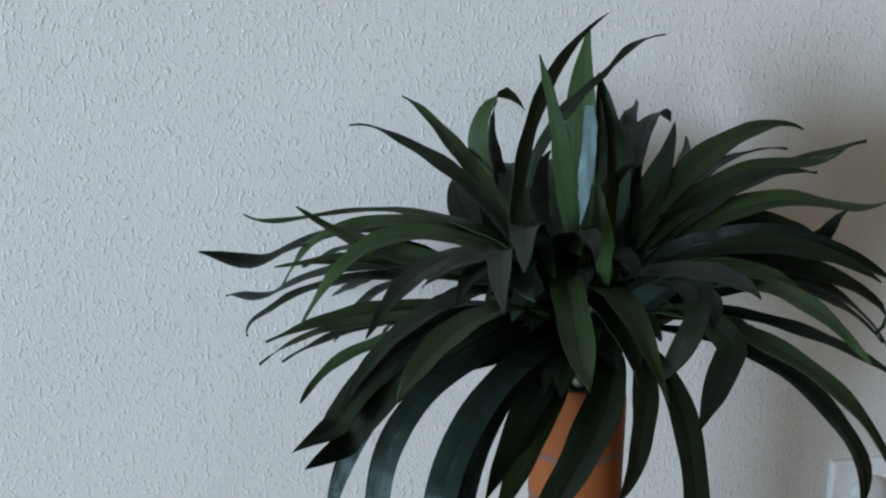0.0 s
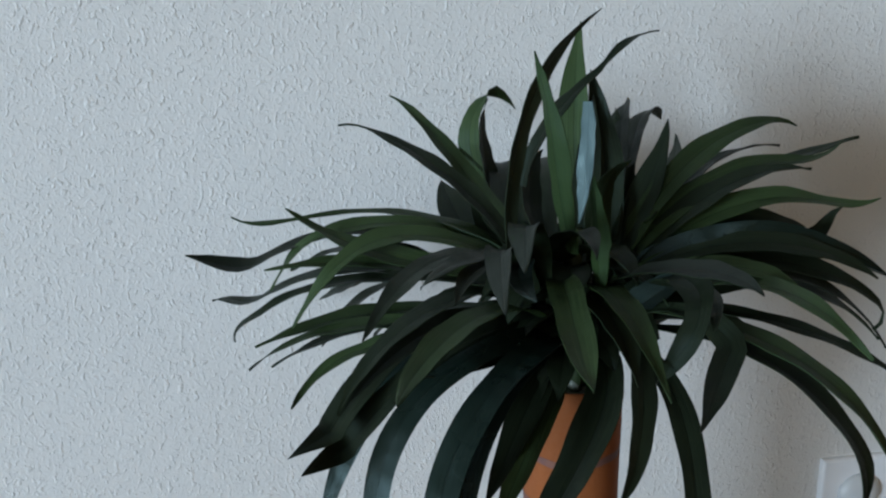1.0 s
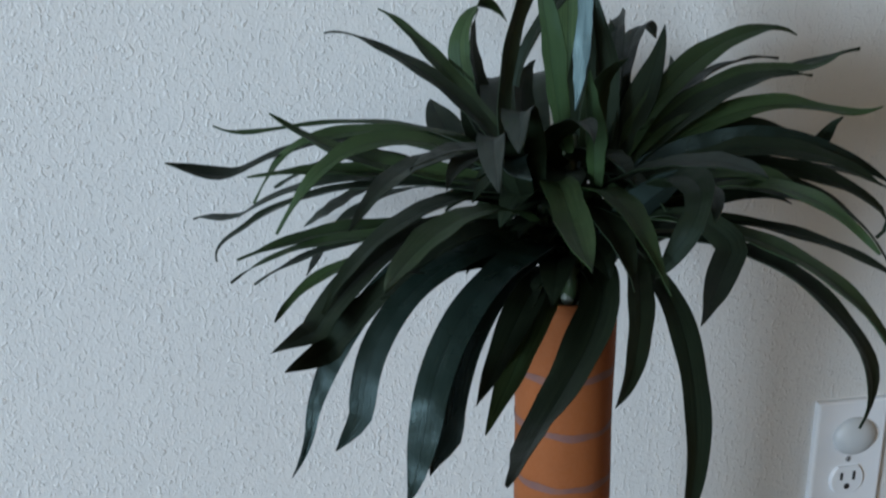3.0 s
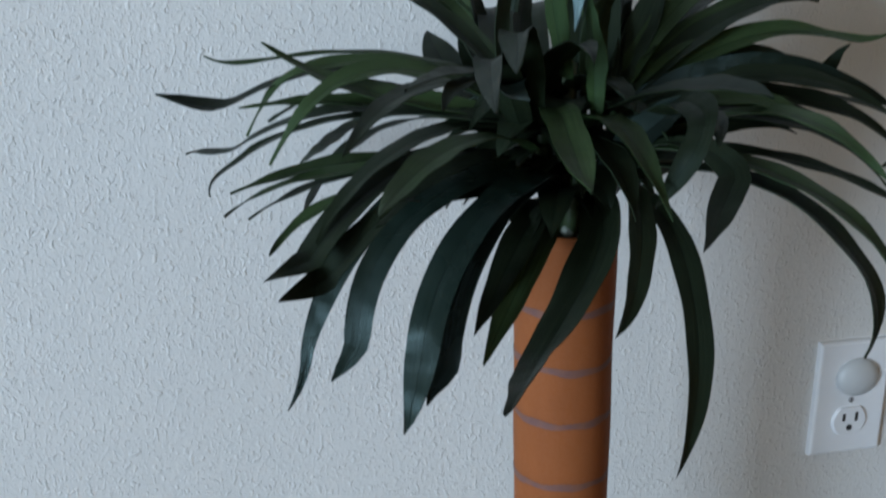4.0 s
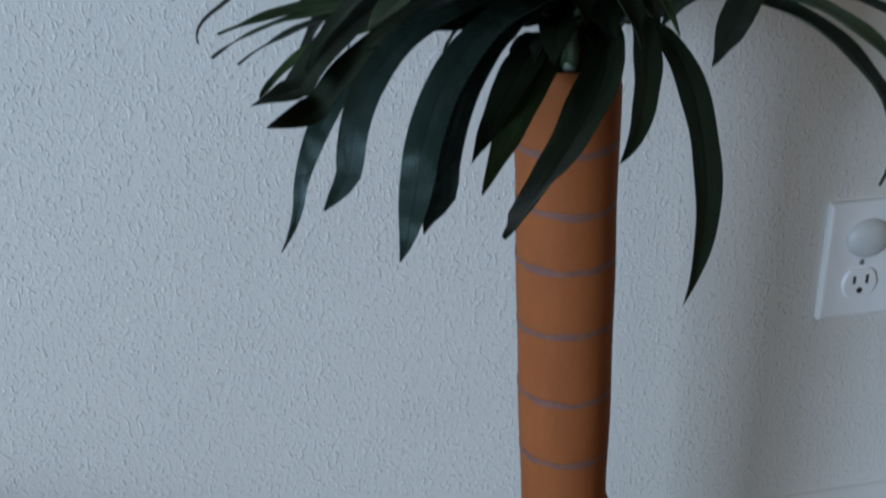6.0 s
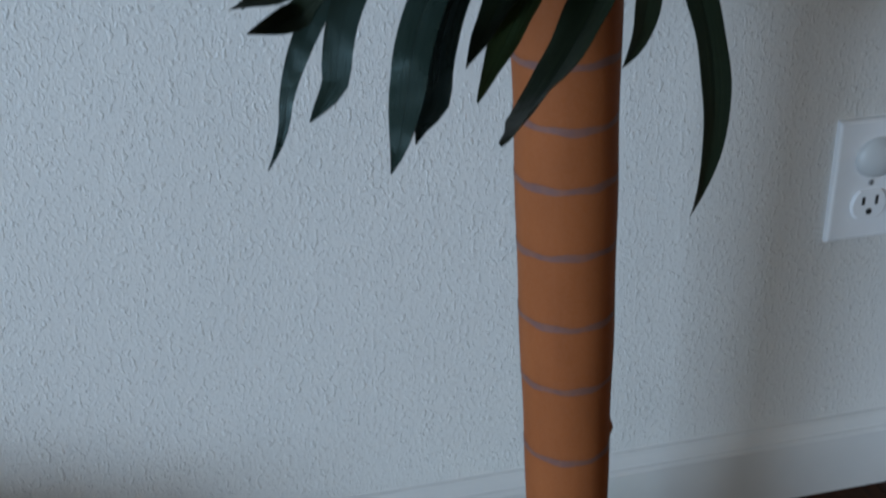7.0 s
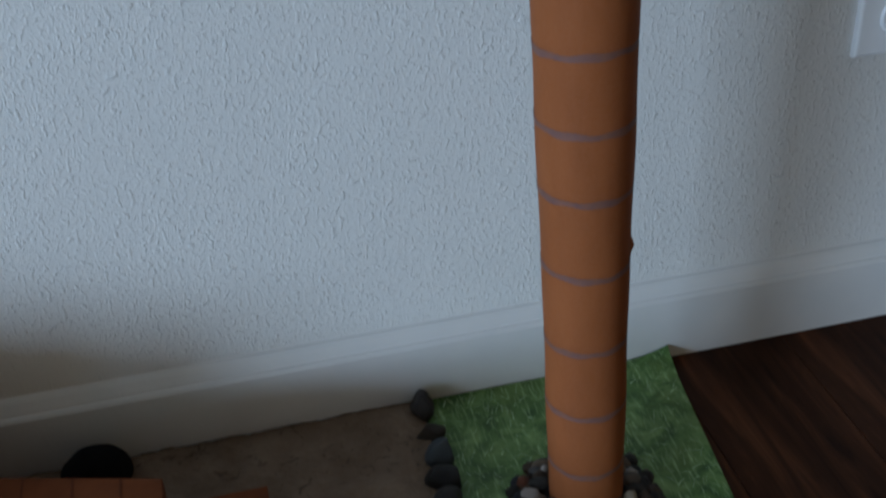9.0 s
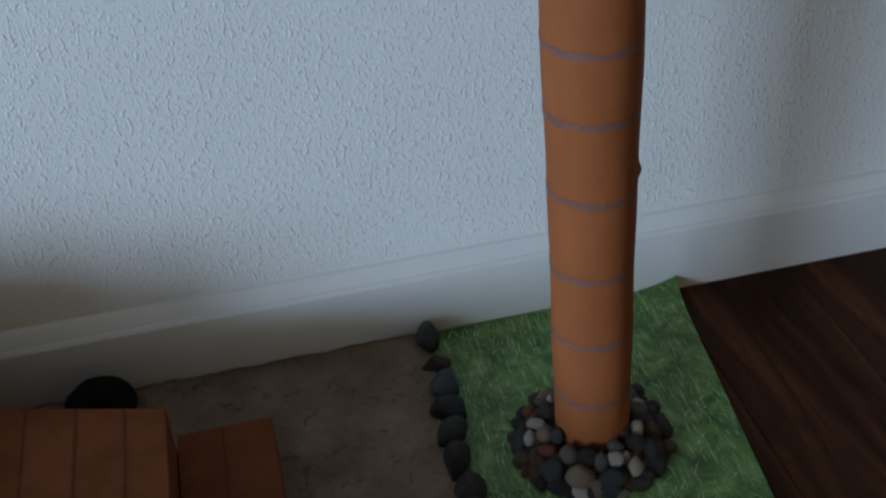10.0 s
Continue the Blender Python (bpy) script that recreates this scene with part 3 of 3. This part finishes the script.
blade(DARK, 18, 0, (-34, -27, 1), (-81, -43, 18), (-126, -85, 2), (-159, -83, -40), (-170, -91, -41), (-179, -102, -40), (-187, -116, -37), bent=45, widths=((0, 6), (0.3, 9), (0.72, 9), (0.8, 8.5), (1, 0.2)))
blade(GREEN, 20, -2, (-34, -39, 13), (-76, -63, 46), (-123, -98, 12), (-141, -148, 14), point=2.0)
blade(DARK, 23, 10, (-15, 0, -12), (-49, -35, 25), (-94, -69, 0), (-135, -100, -7), point=2.0)
blade(GREY, 18, 0, (-28, 0, 13), (-40, -39, 23), (-58, -70, 62), (-76, -103, 78), (-82, -122, 74), (-85, -141, 68), (-89, -160, 63), bent=-40)
blade(GREY, 19, 0, (-23, 0, 13), (-35, -40, 26), (-48, -72, 69), (-63, -104, 91), (-67, -116, 87), (-69, -128, 81), (-74, -140, 77), bent=-40)
blade(TEAL, 18, -10, (-24, 0, 20), (-51, -42, 66), (-72, -101, 60), (-73, -160, 69), point=2.0)
blade(GREY, 19, -5, (-2, 0, 35), (-42, -37, 45), (-18, -79, 99), (-32, -130, 78), point=2.0)
blade(DARK, 20, 8, (-22, 6, 18), (-73, 27, 51), (-134, 73, 58), (-196, 57, 28), (-212, 57, 20), (-229, 60, 30), (-244, 63, 34), widths=((0, 5), (0.3, 10), (0.6, 9.5), (0.76, 9.5), (0.86, 10), (0.94, 6), (1, 0.2)))
blade(GREEN, 17, -2, (-25, -3, 25), (-47, 48, 50), (-96, 82, 56), (-157, 72, 53), (-175, 71, 52), (-198, 69, 46), (-213, 79, 54), widths=((0, 5), (0.3, 9), (0.55, 7.5), (0.7, 3), (0.9, 2.2), (1, 0.1)))
blade(GREEN, 20, 20, (-24, 0, 20), (-80, 3, 36), (-135, 28, 32), (-179, 48, 66), point=2.0)
blade(GREEN, 15, 14, (-17, 26, 15), (-50, 41, 50), (-103, 54, 58), (-151, 46, 49), (-176, 42, 44), (-180, 64, 23), (-190, 72, 3), point=1.6)
blade(GREEN, 17, 18, (-19, 17, 14), (-52, 13, 47), (-109, 31, 65), (-148, 8, 41), (-163, -3, 34), (-173, 2, 16), (-181, 4, 1), point=1.6)
blade(GREEN, 19, 8, (-21, 12, 9), (-76, 32, 24), (-134, 46, 34), (-195, 38, 29), point=1.8)
blade(DARK, 12, 14, (-80, 24, 28), (-126, 37, 55), (-145, 85, 24), (-173, 115, 2), point=1.8)
blade(DARK, 20, 6, (-29, -17, 23), (-95, 3, 32), (-140, 65, 29), (-193, 90, -7), (-205, 97, -20), (-217, 113, -11), (-229, 122, -19), widths=((0, 5), (0.3, 10), (0.6, 9), (0.74, 7), (0.86, 9), (0.94, 5), (1, 0.1)))
blade(DARK, 20, 6, (-28, -14, 19), (-97, -14, 38), (-146, 43, 25), (-190, 74, -10), (-199, 84, -21), (-218, 95, -29), (-215, 106, -46), widths=((0, 5), (0.3, 10), (0.6, 10), (0.8, 8), (0.92, 5), (1, 0.2)))
blade(DARK, 10, -16, (-92, 42, 20), (-130, 87, 8), (-131, 138, -24), (-146, 188, -48), point=2)
blade(DARK, 18, 4, (-25, -3, 25), (-82, 2, 66), (-126, -58, 48), (-152, -106, 33), point=1.4)
blade(DARK, 15, 5, (-24, 0, 20), (-41, -46, 56), (-90, -83, 78), (-125, -130, 69), point=2.4)
blade(DARK, 14, -10, (-54, 35, 15), (-116, 79, 21), (-139, 127, -46), (-146, 181, -85), point=1.6)
blade(GREEN, 19, 8, (-12, 30, -16), (-73, 74, -16), (-139, 67, -10), (-203, 47, -27), point=1.8)
blade(GREEN, 18, 6, (-20, 12, -14), (-82, 18, -16), (-152, 73, -8), (-208, 37, -39), point=1.8)
blade(GREEN, 16, 10, (-21, 30, -27), (-57, 32, -23), (-96, 43, -18), (-131, 44, -34), (-155, 48, -41), (-173, 36, -55), (-183, 13, -58))
blade(GREY, 15, 5, (-24, 0, 20), (-35, -44, 52), (-88, -79, 76), (-107, -130, 58), point=2.4)
blade(DARK, 19, 15, (-46, 0, -2), (-66, 37, -10), (-114, 75, -13), (-118, 100, -55), point=2.4)
blade(DARK, 13, 5, (-23, 0, 12), (-73, 35, -13), (-142, 51, -12), (-192, 70, -52), point=2.4)
blade(DARK, 15, 15, (-28, 0, 32), (-46, 24, 59), (-68, 47, 84), (-98, 70, 99), (-111, 79, 105), (-124, 88, 113), (-138, 97, 109))
blade(GREEN, 16, 0, (-28, 0, 32), (-38, 40, 56), (-55, 79, 80), (-74, 115, 103), (-80, 125, 110), (-85, 135, 117), (-94, 145, 120))
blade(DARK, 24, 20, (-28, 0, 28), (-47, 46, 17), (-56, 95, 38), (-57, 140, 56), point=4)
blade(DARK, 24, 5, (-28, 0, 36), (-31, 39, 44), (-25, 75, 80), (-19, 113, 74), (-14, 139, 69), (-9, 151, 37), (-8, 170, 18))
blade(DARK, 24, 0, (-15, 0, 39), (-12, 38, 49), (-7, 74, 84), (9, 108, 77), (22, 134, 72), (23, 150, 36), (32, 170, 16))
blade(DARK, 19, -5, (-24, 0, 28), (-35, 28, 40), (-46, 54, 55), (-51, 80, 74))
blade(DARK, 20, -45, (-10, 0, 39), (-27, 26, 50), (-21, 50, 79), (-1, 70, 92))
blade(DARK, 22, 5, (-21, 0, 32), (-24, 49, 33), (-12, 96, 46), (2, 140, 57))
# Filler blades added in dark cloth, so gaps in the crown read as shade.
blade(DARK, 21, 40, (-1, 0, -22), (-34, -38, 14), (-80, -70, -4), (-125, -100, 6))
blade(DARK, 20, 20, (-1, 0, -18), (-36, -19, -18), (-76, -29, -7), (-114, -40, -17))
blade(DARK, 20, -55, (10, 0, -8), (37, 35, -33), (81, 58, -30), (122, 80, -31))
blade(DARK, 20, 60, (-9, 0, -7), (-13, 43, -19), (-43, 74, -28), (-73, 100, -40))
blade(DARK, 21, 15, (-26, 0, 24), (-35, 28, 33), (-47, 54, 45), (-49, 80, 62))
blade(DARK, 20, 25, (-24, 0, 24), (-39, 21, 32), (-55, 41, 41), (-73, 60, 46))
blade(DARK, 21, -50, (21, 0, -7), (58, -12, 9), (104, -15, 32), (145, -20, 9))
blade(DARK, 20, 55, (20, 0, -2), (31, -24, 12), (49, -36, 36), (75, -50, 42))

# Short inner blades, added to close the crown's heart; dark dye deepens its shade.
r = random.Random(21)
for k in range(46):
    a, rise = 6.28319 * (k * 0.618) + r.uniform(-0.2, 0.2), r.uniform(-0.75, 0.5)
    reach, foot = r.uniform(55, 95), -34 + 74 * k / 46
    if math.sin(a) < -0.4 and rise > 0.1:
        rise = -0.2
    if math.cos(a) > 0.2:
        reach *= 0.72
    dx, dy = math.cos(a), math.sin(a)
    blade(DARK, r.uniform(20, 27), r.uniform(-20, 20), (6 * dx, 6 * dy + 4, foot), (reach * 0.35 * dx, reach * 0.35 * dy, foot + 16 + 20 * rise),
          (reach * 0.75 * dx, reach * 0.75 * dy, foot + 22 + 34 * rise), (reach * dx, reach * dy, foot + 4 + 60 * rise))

# ---- the ground under the palm ----
def sheet(name, corners, z0, z1, mat, cuts=1, rough=0.0, curl=0.0):
    """A thin board with four given corners; its top may be uneven and its second corner curl up."""
    bm = bmesh.new()
    a, b, c, d = (Vector((*q, 0)) for q in corners)
    grid = [[bm.verts.new((a.lerp(b, i / cuts)).lerp(d.lerp(c, i / cuts), j / cuts)) for j in range(cuts + 1)] for i in range(cuts + 1)]
    for row in grid:
        for v in row:
            lump = noise.noise(v.co * 38) + 0.6 * noise.noise(v.co * 95) + 0.45 * noise.noise(v.co * 210)
            v.co.z = z1 + rough * lump + curl * max(0, 1 - (v.co - b).length / 0.05) ** 2
    for i in range(cuts):
        for j in range(cuts):
            bm.faces.new((grid[i][j], grid[i][j + 1], grid[i + 1][j + 1], grid[i + 1][j])).smooth = rough > 0
    rim = [grid[i][0] for i in range(cuts)] + [grid[cuts][j] for j in range(cuts)] + [grid[i][cuts] for i in range(cuts, 0, -1)] + [grid[0][j] for j in range(cuts, 0, -1)]
    low = [bm.verts.new((v.co.x, v.co.y, z0)) for v in rim]
    for k in range(len(rim)):
        bm.faces.new((rim[k], rim[(k + 1) % len(rim)], low[(k + 1) % len(rim)], low[k]))
    bm.faces.new(low[::-1])
    return new(name, finish(bm, name, mat))


mat = tagged(sheet("grass_mat", ((-0.066, -0.0155), (0.173, -0.0155), (0.120, -0.46), (-0.092, -0.46)), 0, 0.0065, GRASS, 24, curl=0.010), "bright green turf-print mat lying against the baseboard", "mat")
tagged(sheet("clay_ground", ((-0.62, -0.016), (-0.068, -0.016), (-0.094, -0.46), (-0.62, -0.46)), 0, 0.009, CLAY, 130, 0.0026), "rough grey-brown dried clay ground panel", "ground panel")

# Raised pale slivers, added to draw the turf print's strands crisply.
r = random.Random(3)
bm = bmesh.new()
for _ in range(900):
    u, y = r.random(), -0.02 - 0.43 * r.random()
    left, right = -0.066 + 0.0584 * (y + 0.0155), 0.173 + 0.119 * (y + 0.0155)
    c = Vector((left + 0.004 + (right - left - 0.008) * u, y, 0.0067))
    a, long, wide = r.gauss(1.9, 0.75), r.uniform(0.004, 0.013), r.uniform(0.0002, 0.0005)
    d, bend = Vector((math.cos(a), math.sin(a), 0)), r.uniform(-0.25, 0.25)
    n = Vector((-d.y, d.x, 0))
    rows = []
    for k in range(4):
        s = k / 3
        p = c + d * long * (s - 0.5) + n * bend * long * s * s + Vector((0, 0, 0.0008 * math.sin(3.14 * s)))
        w = wide * (1 - 0.7 * s)
        rows.append((bm.verts.new(p - n * w), bm.verts.new(p + n * w + Vector((0, 0, 0.0002)))))
    for p, q in zip(rows, rows[1:]):
        bm.faces.new((p[0], p[1], q[1], q[0]))
tagged(part("cut_grass", bm, PALE_BLADE, mat, "thin raised strips for the turf print's pale green strands"), kind="stuff")


def stone_mesh(name, mat, seed, detail=2, flat=0.75):
    """An irregular rounded stone about two units across."""
    r = random.Random(seed)
    bm = bmesh.new()
    bmesh.ops.create_icosphere(bm, subdivisions=detail, radius=1)
    shift, cuts = Vector((r.uniform(0, 50), r.uniform(0, 50), seed * 3.1)), []
    for _ in range(6):
        cuts.append((Vector((r.uniform(-1, 1), r.uniform(-1, 1), r.uniform(-1, 1))).normalized(), r.uniform(0.52, 0.80)))
    for v in bm.verts:
        v.co *= 1 + 0.22 * noise.noise(v.co * 0.9 + shift)
        for n, d in cuts:
            over = v.co.dot(n) - d
            if over > 0:
                v.co -= n * over * 0.94
        v.co.z *= flat
    return finish(bm, name, mat, True)


PEBBLES = {mat: [stone_mesh("pebble", mat, 60 + k, 2, 1.0) for k in range(4)] for mat in (PEBBLE_DARK, PEBBLE_SLATE, PEBBLE_OCHRE, PEBBLE_GREY, PEBBLE_TAN, PEBBLE_PALE, PEBBLE_RUST, PEBBLE_CREAM)}
STONES = [stone_mesh("stone", mat, 40 + k, 3, 0.7) for k, mat in enumerate((RIVER_GREY, RIVER_BROWN, RIVER_BLUE, RIVER_BLACK, RIVER_UMBER))]


def border_stone(x, y, long, wide, high, turn, shape, label):
    ob = tagged(new("border_stone", STONES[shape]), label, "stone", "stones along the edge of the turf")
    ob.matrix_world = Matrix.LocRotScale((x, y, 0.005 + high * 0.55), Euler((0, 0, radians(turn))), (1.12 * long, 1.12 * wide, high / 0.66))


border_stone(-0.070, -0.032, 0.0136, 0.0104, 0.0200, 75, 0, "smooth dark grey river stone on the turf edge")
border_stone(-0.070, -0.063, 0.0128, 0.0082, 0.0102, 10, 1, "small brown river stone on the turf edge")
border_stone(-0.067, -0.094, 0.0150, 0.0118, 0.0127, 60, 2, "flat blue-grey river stone on the turf edge")
border_stone(-0.072, -0.126, 0.0170, 0.0122, 0.0130, -30, 3, "angular black river stone on the turf edge")
border_stone(-0.075, -0.154, 0.0142, 0.0112, 0.0130, 25, 4, "dark brown river stone on the turf edge")
border_stone(-0.079, -0.184, 0.0160, 0.0112, 0.0145, 80, 3, "rounded black river stone on the turf edge")
border_stone(-0.077, -0.214, 0.0144, 0.0118, 0.0145, 70, 0, "rounded dark grey river stone on the turf edge")
border_stone(-0.080, -0.244, 0.0144, 0.0112, 0.0145, 60, 4, "rounded dark grey river stone on the turf edge")


# Pebbles heaped and glued in a collar round the trunk's foot.
mound = tagged(new("pebble_collar"), "collar of small mixed river pebbles round the trunk foot", "pebbles")
mound.location = (0.030, -0.183, 0.0)
r = random.Random(11)


def pebble(mat, angle, out, up, wide, high):
    """One pebble at a bearing from the trunk's axis; its middle, half-width and half-height in millimetres."""
    ob = new("pebble", PEBBLES[mat][r.randrange(4)])
    ob.parent = mound
    deep, a = min(wide, high) * r.uniform(0.75, 0.95), radians(angle)
    spot = Vector((out * math.cos(a), out * math.sin(a), max(up, 0.55 * deep + 5))) / 1000
    ob.matrix_basis = Matrix.LocRotScale(spot, Euler((radians(42), 0, radians(-19))), (1.14 * wide / 1000, 1.14 * high / 1000, 1.2 * deep / 1000))


pebble(PEBBLE_RUST, 141, 52.0, 16.0, 5.6, 5.2)
pebble(PEBBLE_DARK, 148, 57.1, 12.8, 3.7, 3.3)
pebble(PEBBLE_GREY, 126, 48.3, 18.2, 5.7, 4.7)
pebble(PEBBLE_PALE, 121, 42.3, 21.6, 2.8, 3.8)
pebble(PEBBLE_DARK, 147, 37.2, 23.4, 8.3, 6.0)
pebble(PEBBLE_PALE, 163, 42.7, 21.4, 7.4, 5.1)
pebble(PEBBLE_PALE, 176, 49.2, 17.8, 5.5, 6.9)
pebble(PEBBLE_TAN, -177, 37.4, 23.2, 7.3, 7.3)
pebble(PEBBLE_SLATE, -164, 31.3, 25.5, 5.9, 7.2)
pebble(PEBBLE_GREY, -135, 37.5, 23.3, 8.1, 8.1)
pebble(PEBBLE_RUST, -158, 44.1, 20.6, 7.7, 5.4)
pebble(PEBBLE_OCHRE, -164, 51.9, 16.0, 5.0, 8.1)
pebble(PEBBLE_SLATE, -179, 58.5, 11.2, 4.1, 16.0)
pebble(PEBBLE_SLATE, -141, 53.6, 15.1, 9.4, 10.3)
pebble(PEBBLE_OCHRE, -159, 65.1, 4.6, 3.6, 6.3)
pebble(PEBBLE_TAN, -118, 50.9, 16.4, 12.0, 9.8)
pebble(PEBBLE_DARK, -112, 37.5, 23.1, 7.6, 7.6)
pebble(PEBBLE_GREY, -97, 40.2, 22.4, 5.8, 8.0)
pebble(PEBBLE_PALE, -115, 61.0, 8.3, 8.0, 6.2)
pebble(PEBBLE_TAN, -104, 58.7, 11.1, 5.3, 7.1)
pebble(PEBBLE_SLATE, -90, 52.6, 15.4, 11.6, 8.0)
pebble(PEBBLE_PALE, -81, 41.8, 21.7, 6.7, 5.8)
pebble(PEBBLE_TAN, -68, 42.0, 21.9, 3.6, 3.6)
pebble(PEBBLE_CREAM, -67, 52.0, 16.2, 6.3, 9.0)
pebble(PEBBLE_GREY, -73, 32.4, 24.9, 7.2, 5.8)
pebble(PEBBLE_OCHRE, -46, 28.4, 25.9, 5.0, 5.9)
pebble(PEBBLE_CREAM, -30, 36.9, 23.5, 5.5, 8.7)
pebble(PEBBLE_DARK, -50, 40.4, 22.4, 8.6, 7.2)
pebble(PEBBLE_GREY, 6, 43.1, 21.2, 7.0, 7.0)
pebble(PEBBLE_DARK, 35, 66.5, 3.7, 6.8, 6.8)
pebble(PEBBLE_TAN, 17, 64.3, 5.7, 5.8, 6.7)
pebble(PEBBLE_OCHRE, -20, 48.1, 18.3, 7.4, 9.2)
pebble(PEBBLE_DARK, -45, 51.6, 16.4, 7.3, 9.6)
pebble(PEBBLE_OCHRE, -50, 60.9, 8.8, 4.5, 7.7)
pebble(PEBBLE_TAN, -90, 62.1, 7.3, 10.2, 4.5)
pebble(PEBBLE_DARK, -71, 62.1, 7.8, 9.4, 7.2)
pebble(PEBBLE_DARK, -1, 59.3, 10.6, 4.7, 6.1)
pebble(PEBBLE_DARK, -128, 62.2, 7.4, 7.1, 5.8)
pebble(PEBBLE_DARK, -144, 64.0, 5.6, 5.4, 6.7)
# The far side and the small stones between.
KINDS = list(PEBBLES)
for level, (radius, height, count) in enumerate(((59, 6, 27), (51, 11, 24), (42, 15, 20))):
    for k in range(count):
        angle = 360 * (k + 0.5 * (level % 2)) / count + r.uniform(-4, 4)
        size = r.uniform(5.5, 8.5)
        pebble(KINDS[r.randrange(6)] if 20 < angle % 360 < 120 else KINDS[r.randrange(3)], angle, radius + r.uniform(-2, 2), height + r.uniform(-1, 1), size * r.uniform(0.9, 1.3), size)
# The dark bed that fills the gaps between them.
part("grit_bed", lathe(bmesh.new(), [(0.060, 0.006), (0.056, 0.011), (0.046, 0.015), (0.029, 0.017)], 40), plain("dark_bed", (0.02, 0.018, 0.017), 0.8), mound, "dark bed between the pebbles")


# ---- paper steps ----
def step_block(owner, x0, x1, y0, y1, z1, lines, skew=0.0):
    bm = box(bmesh.new(), x0, x1, y0, y1, 0.008, z1, 0.0012)
    for v in bm.verts:
        v.co.y += skew * (x1 - v.co.x) * (1 if v.co.y > (y0 + y1) / 2 else 0)
    block = part("step", bm, STEP_PAPER, owner, "brown paper-covered step block")
    for x in lines:
        back = y1 + skew * (x1 - x)
        part("plank_line", box(bmesh.new(), x - 0.0010, x + 0.0010, y0 + 0.001, back - 0.001, z1 - 0.001, z1 + 0.0004), STEP_LINE, block, "dark drawn line between planks")


steps = tagged(new("paper_steps"), "reddish-brown paper-covered steps with drawn plank lines, plus added shade blocks out of view", "steps")
# Both steps are lengthened forward, unseen, to shade the ground.
step_block(steps, -0.2895, -0.2155, -1.2, -0.130, 0.05, (-0.2545,))
step_block(steps, -0.445, -0.2905, -1.2, -0.142, 0.09, (-0.3215, -0.357, -0.394, -0.425), 0.3)
# Unseen blocks added beyond them to cast shade on wall and clay.
for k in range(5):
    step_block(steps, -0.526 - 0.081 * k, -0.446 - 0.081 * k, -1.2 if k == 0 else -0.25, -0.07, 0.105 if k == 0 else 0.143 + 0.028 * k, (-0.487 - 0.081 * k,))

lump = bmesh.new()
bmesh.ops.create_uvsphere(lump, u_segments=36, v_segments=20, radius=1)
for v in lump.verts:
    k = 1 + 0.08 * noise.noise(v.co * 1.7)
    v.co = Vector((v.co.x * 0.030 * k, v.co.y * 0.022 * k, (v.co.z * 0.030 if v.co.z > 0 else v.co.z * 0.012) * k))
black = tagged(new("black_ball", finish(lump, "black_ball", BLACK, True)), "matt black rounded lump behind the paper steps", "lump")
black.location = (-0.353, -0.046, 0.021)


# ---- floor planks ----
def plank_mesh(width, length):
    bm = box(bmesh.new(), 0, width, 0, length, -0.012, 0)
    bmesh.ops.bevel(bm, geom=[e for e in bm.edges if all(v.co.z > -0.001 for v in e.verts)], offset=0.0006, segments=1, affect="EDGES")
    return finish(bm, "plank", WOOD)


PLANK = plank_mesh(0.1251, 1.2396)
r = random.Random(6)
far = bmesh.new()
for column in range(82):
    start, x = -9.72 - r.uniform(0.82, 1.20), -6.61 + 0.1255 * column
    while start < 0.1:
        low, high = max(start, -9.71), min(start + 1.2396, 0.11)
        if x > -2.2 and low > -4.5:
            ob = new("plank", PLANK)
            ob.parent = floor
            ob.location, ob.scale = (x, low, 0), (1, (high - low) / 1.2396, 1)
        else:
            box(far, x, x + 0.1251, low, high, -0.012, 0)
        start += 1.24
tagged(part("far_planks", far, WOOD, floor, "dark wooden planks across the room"), kind="stuff")
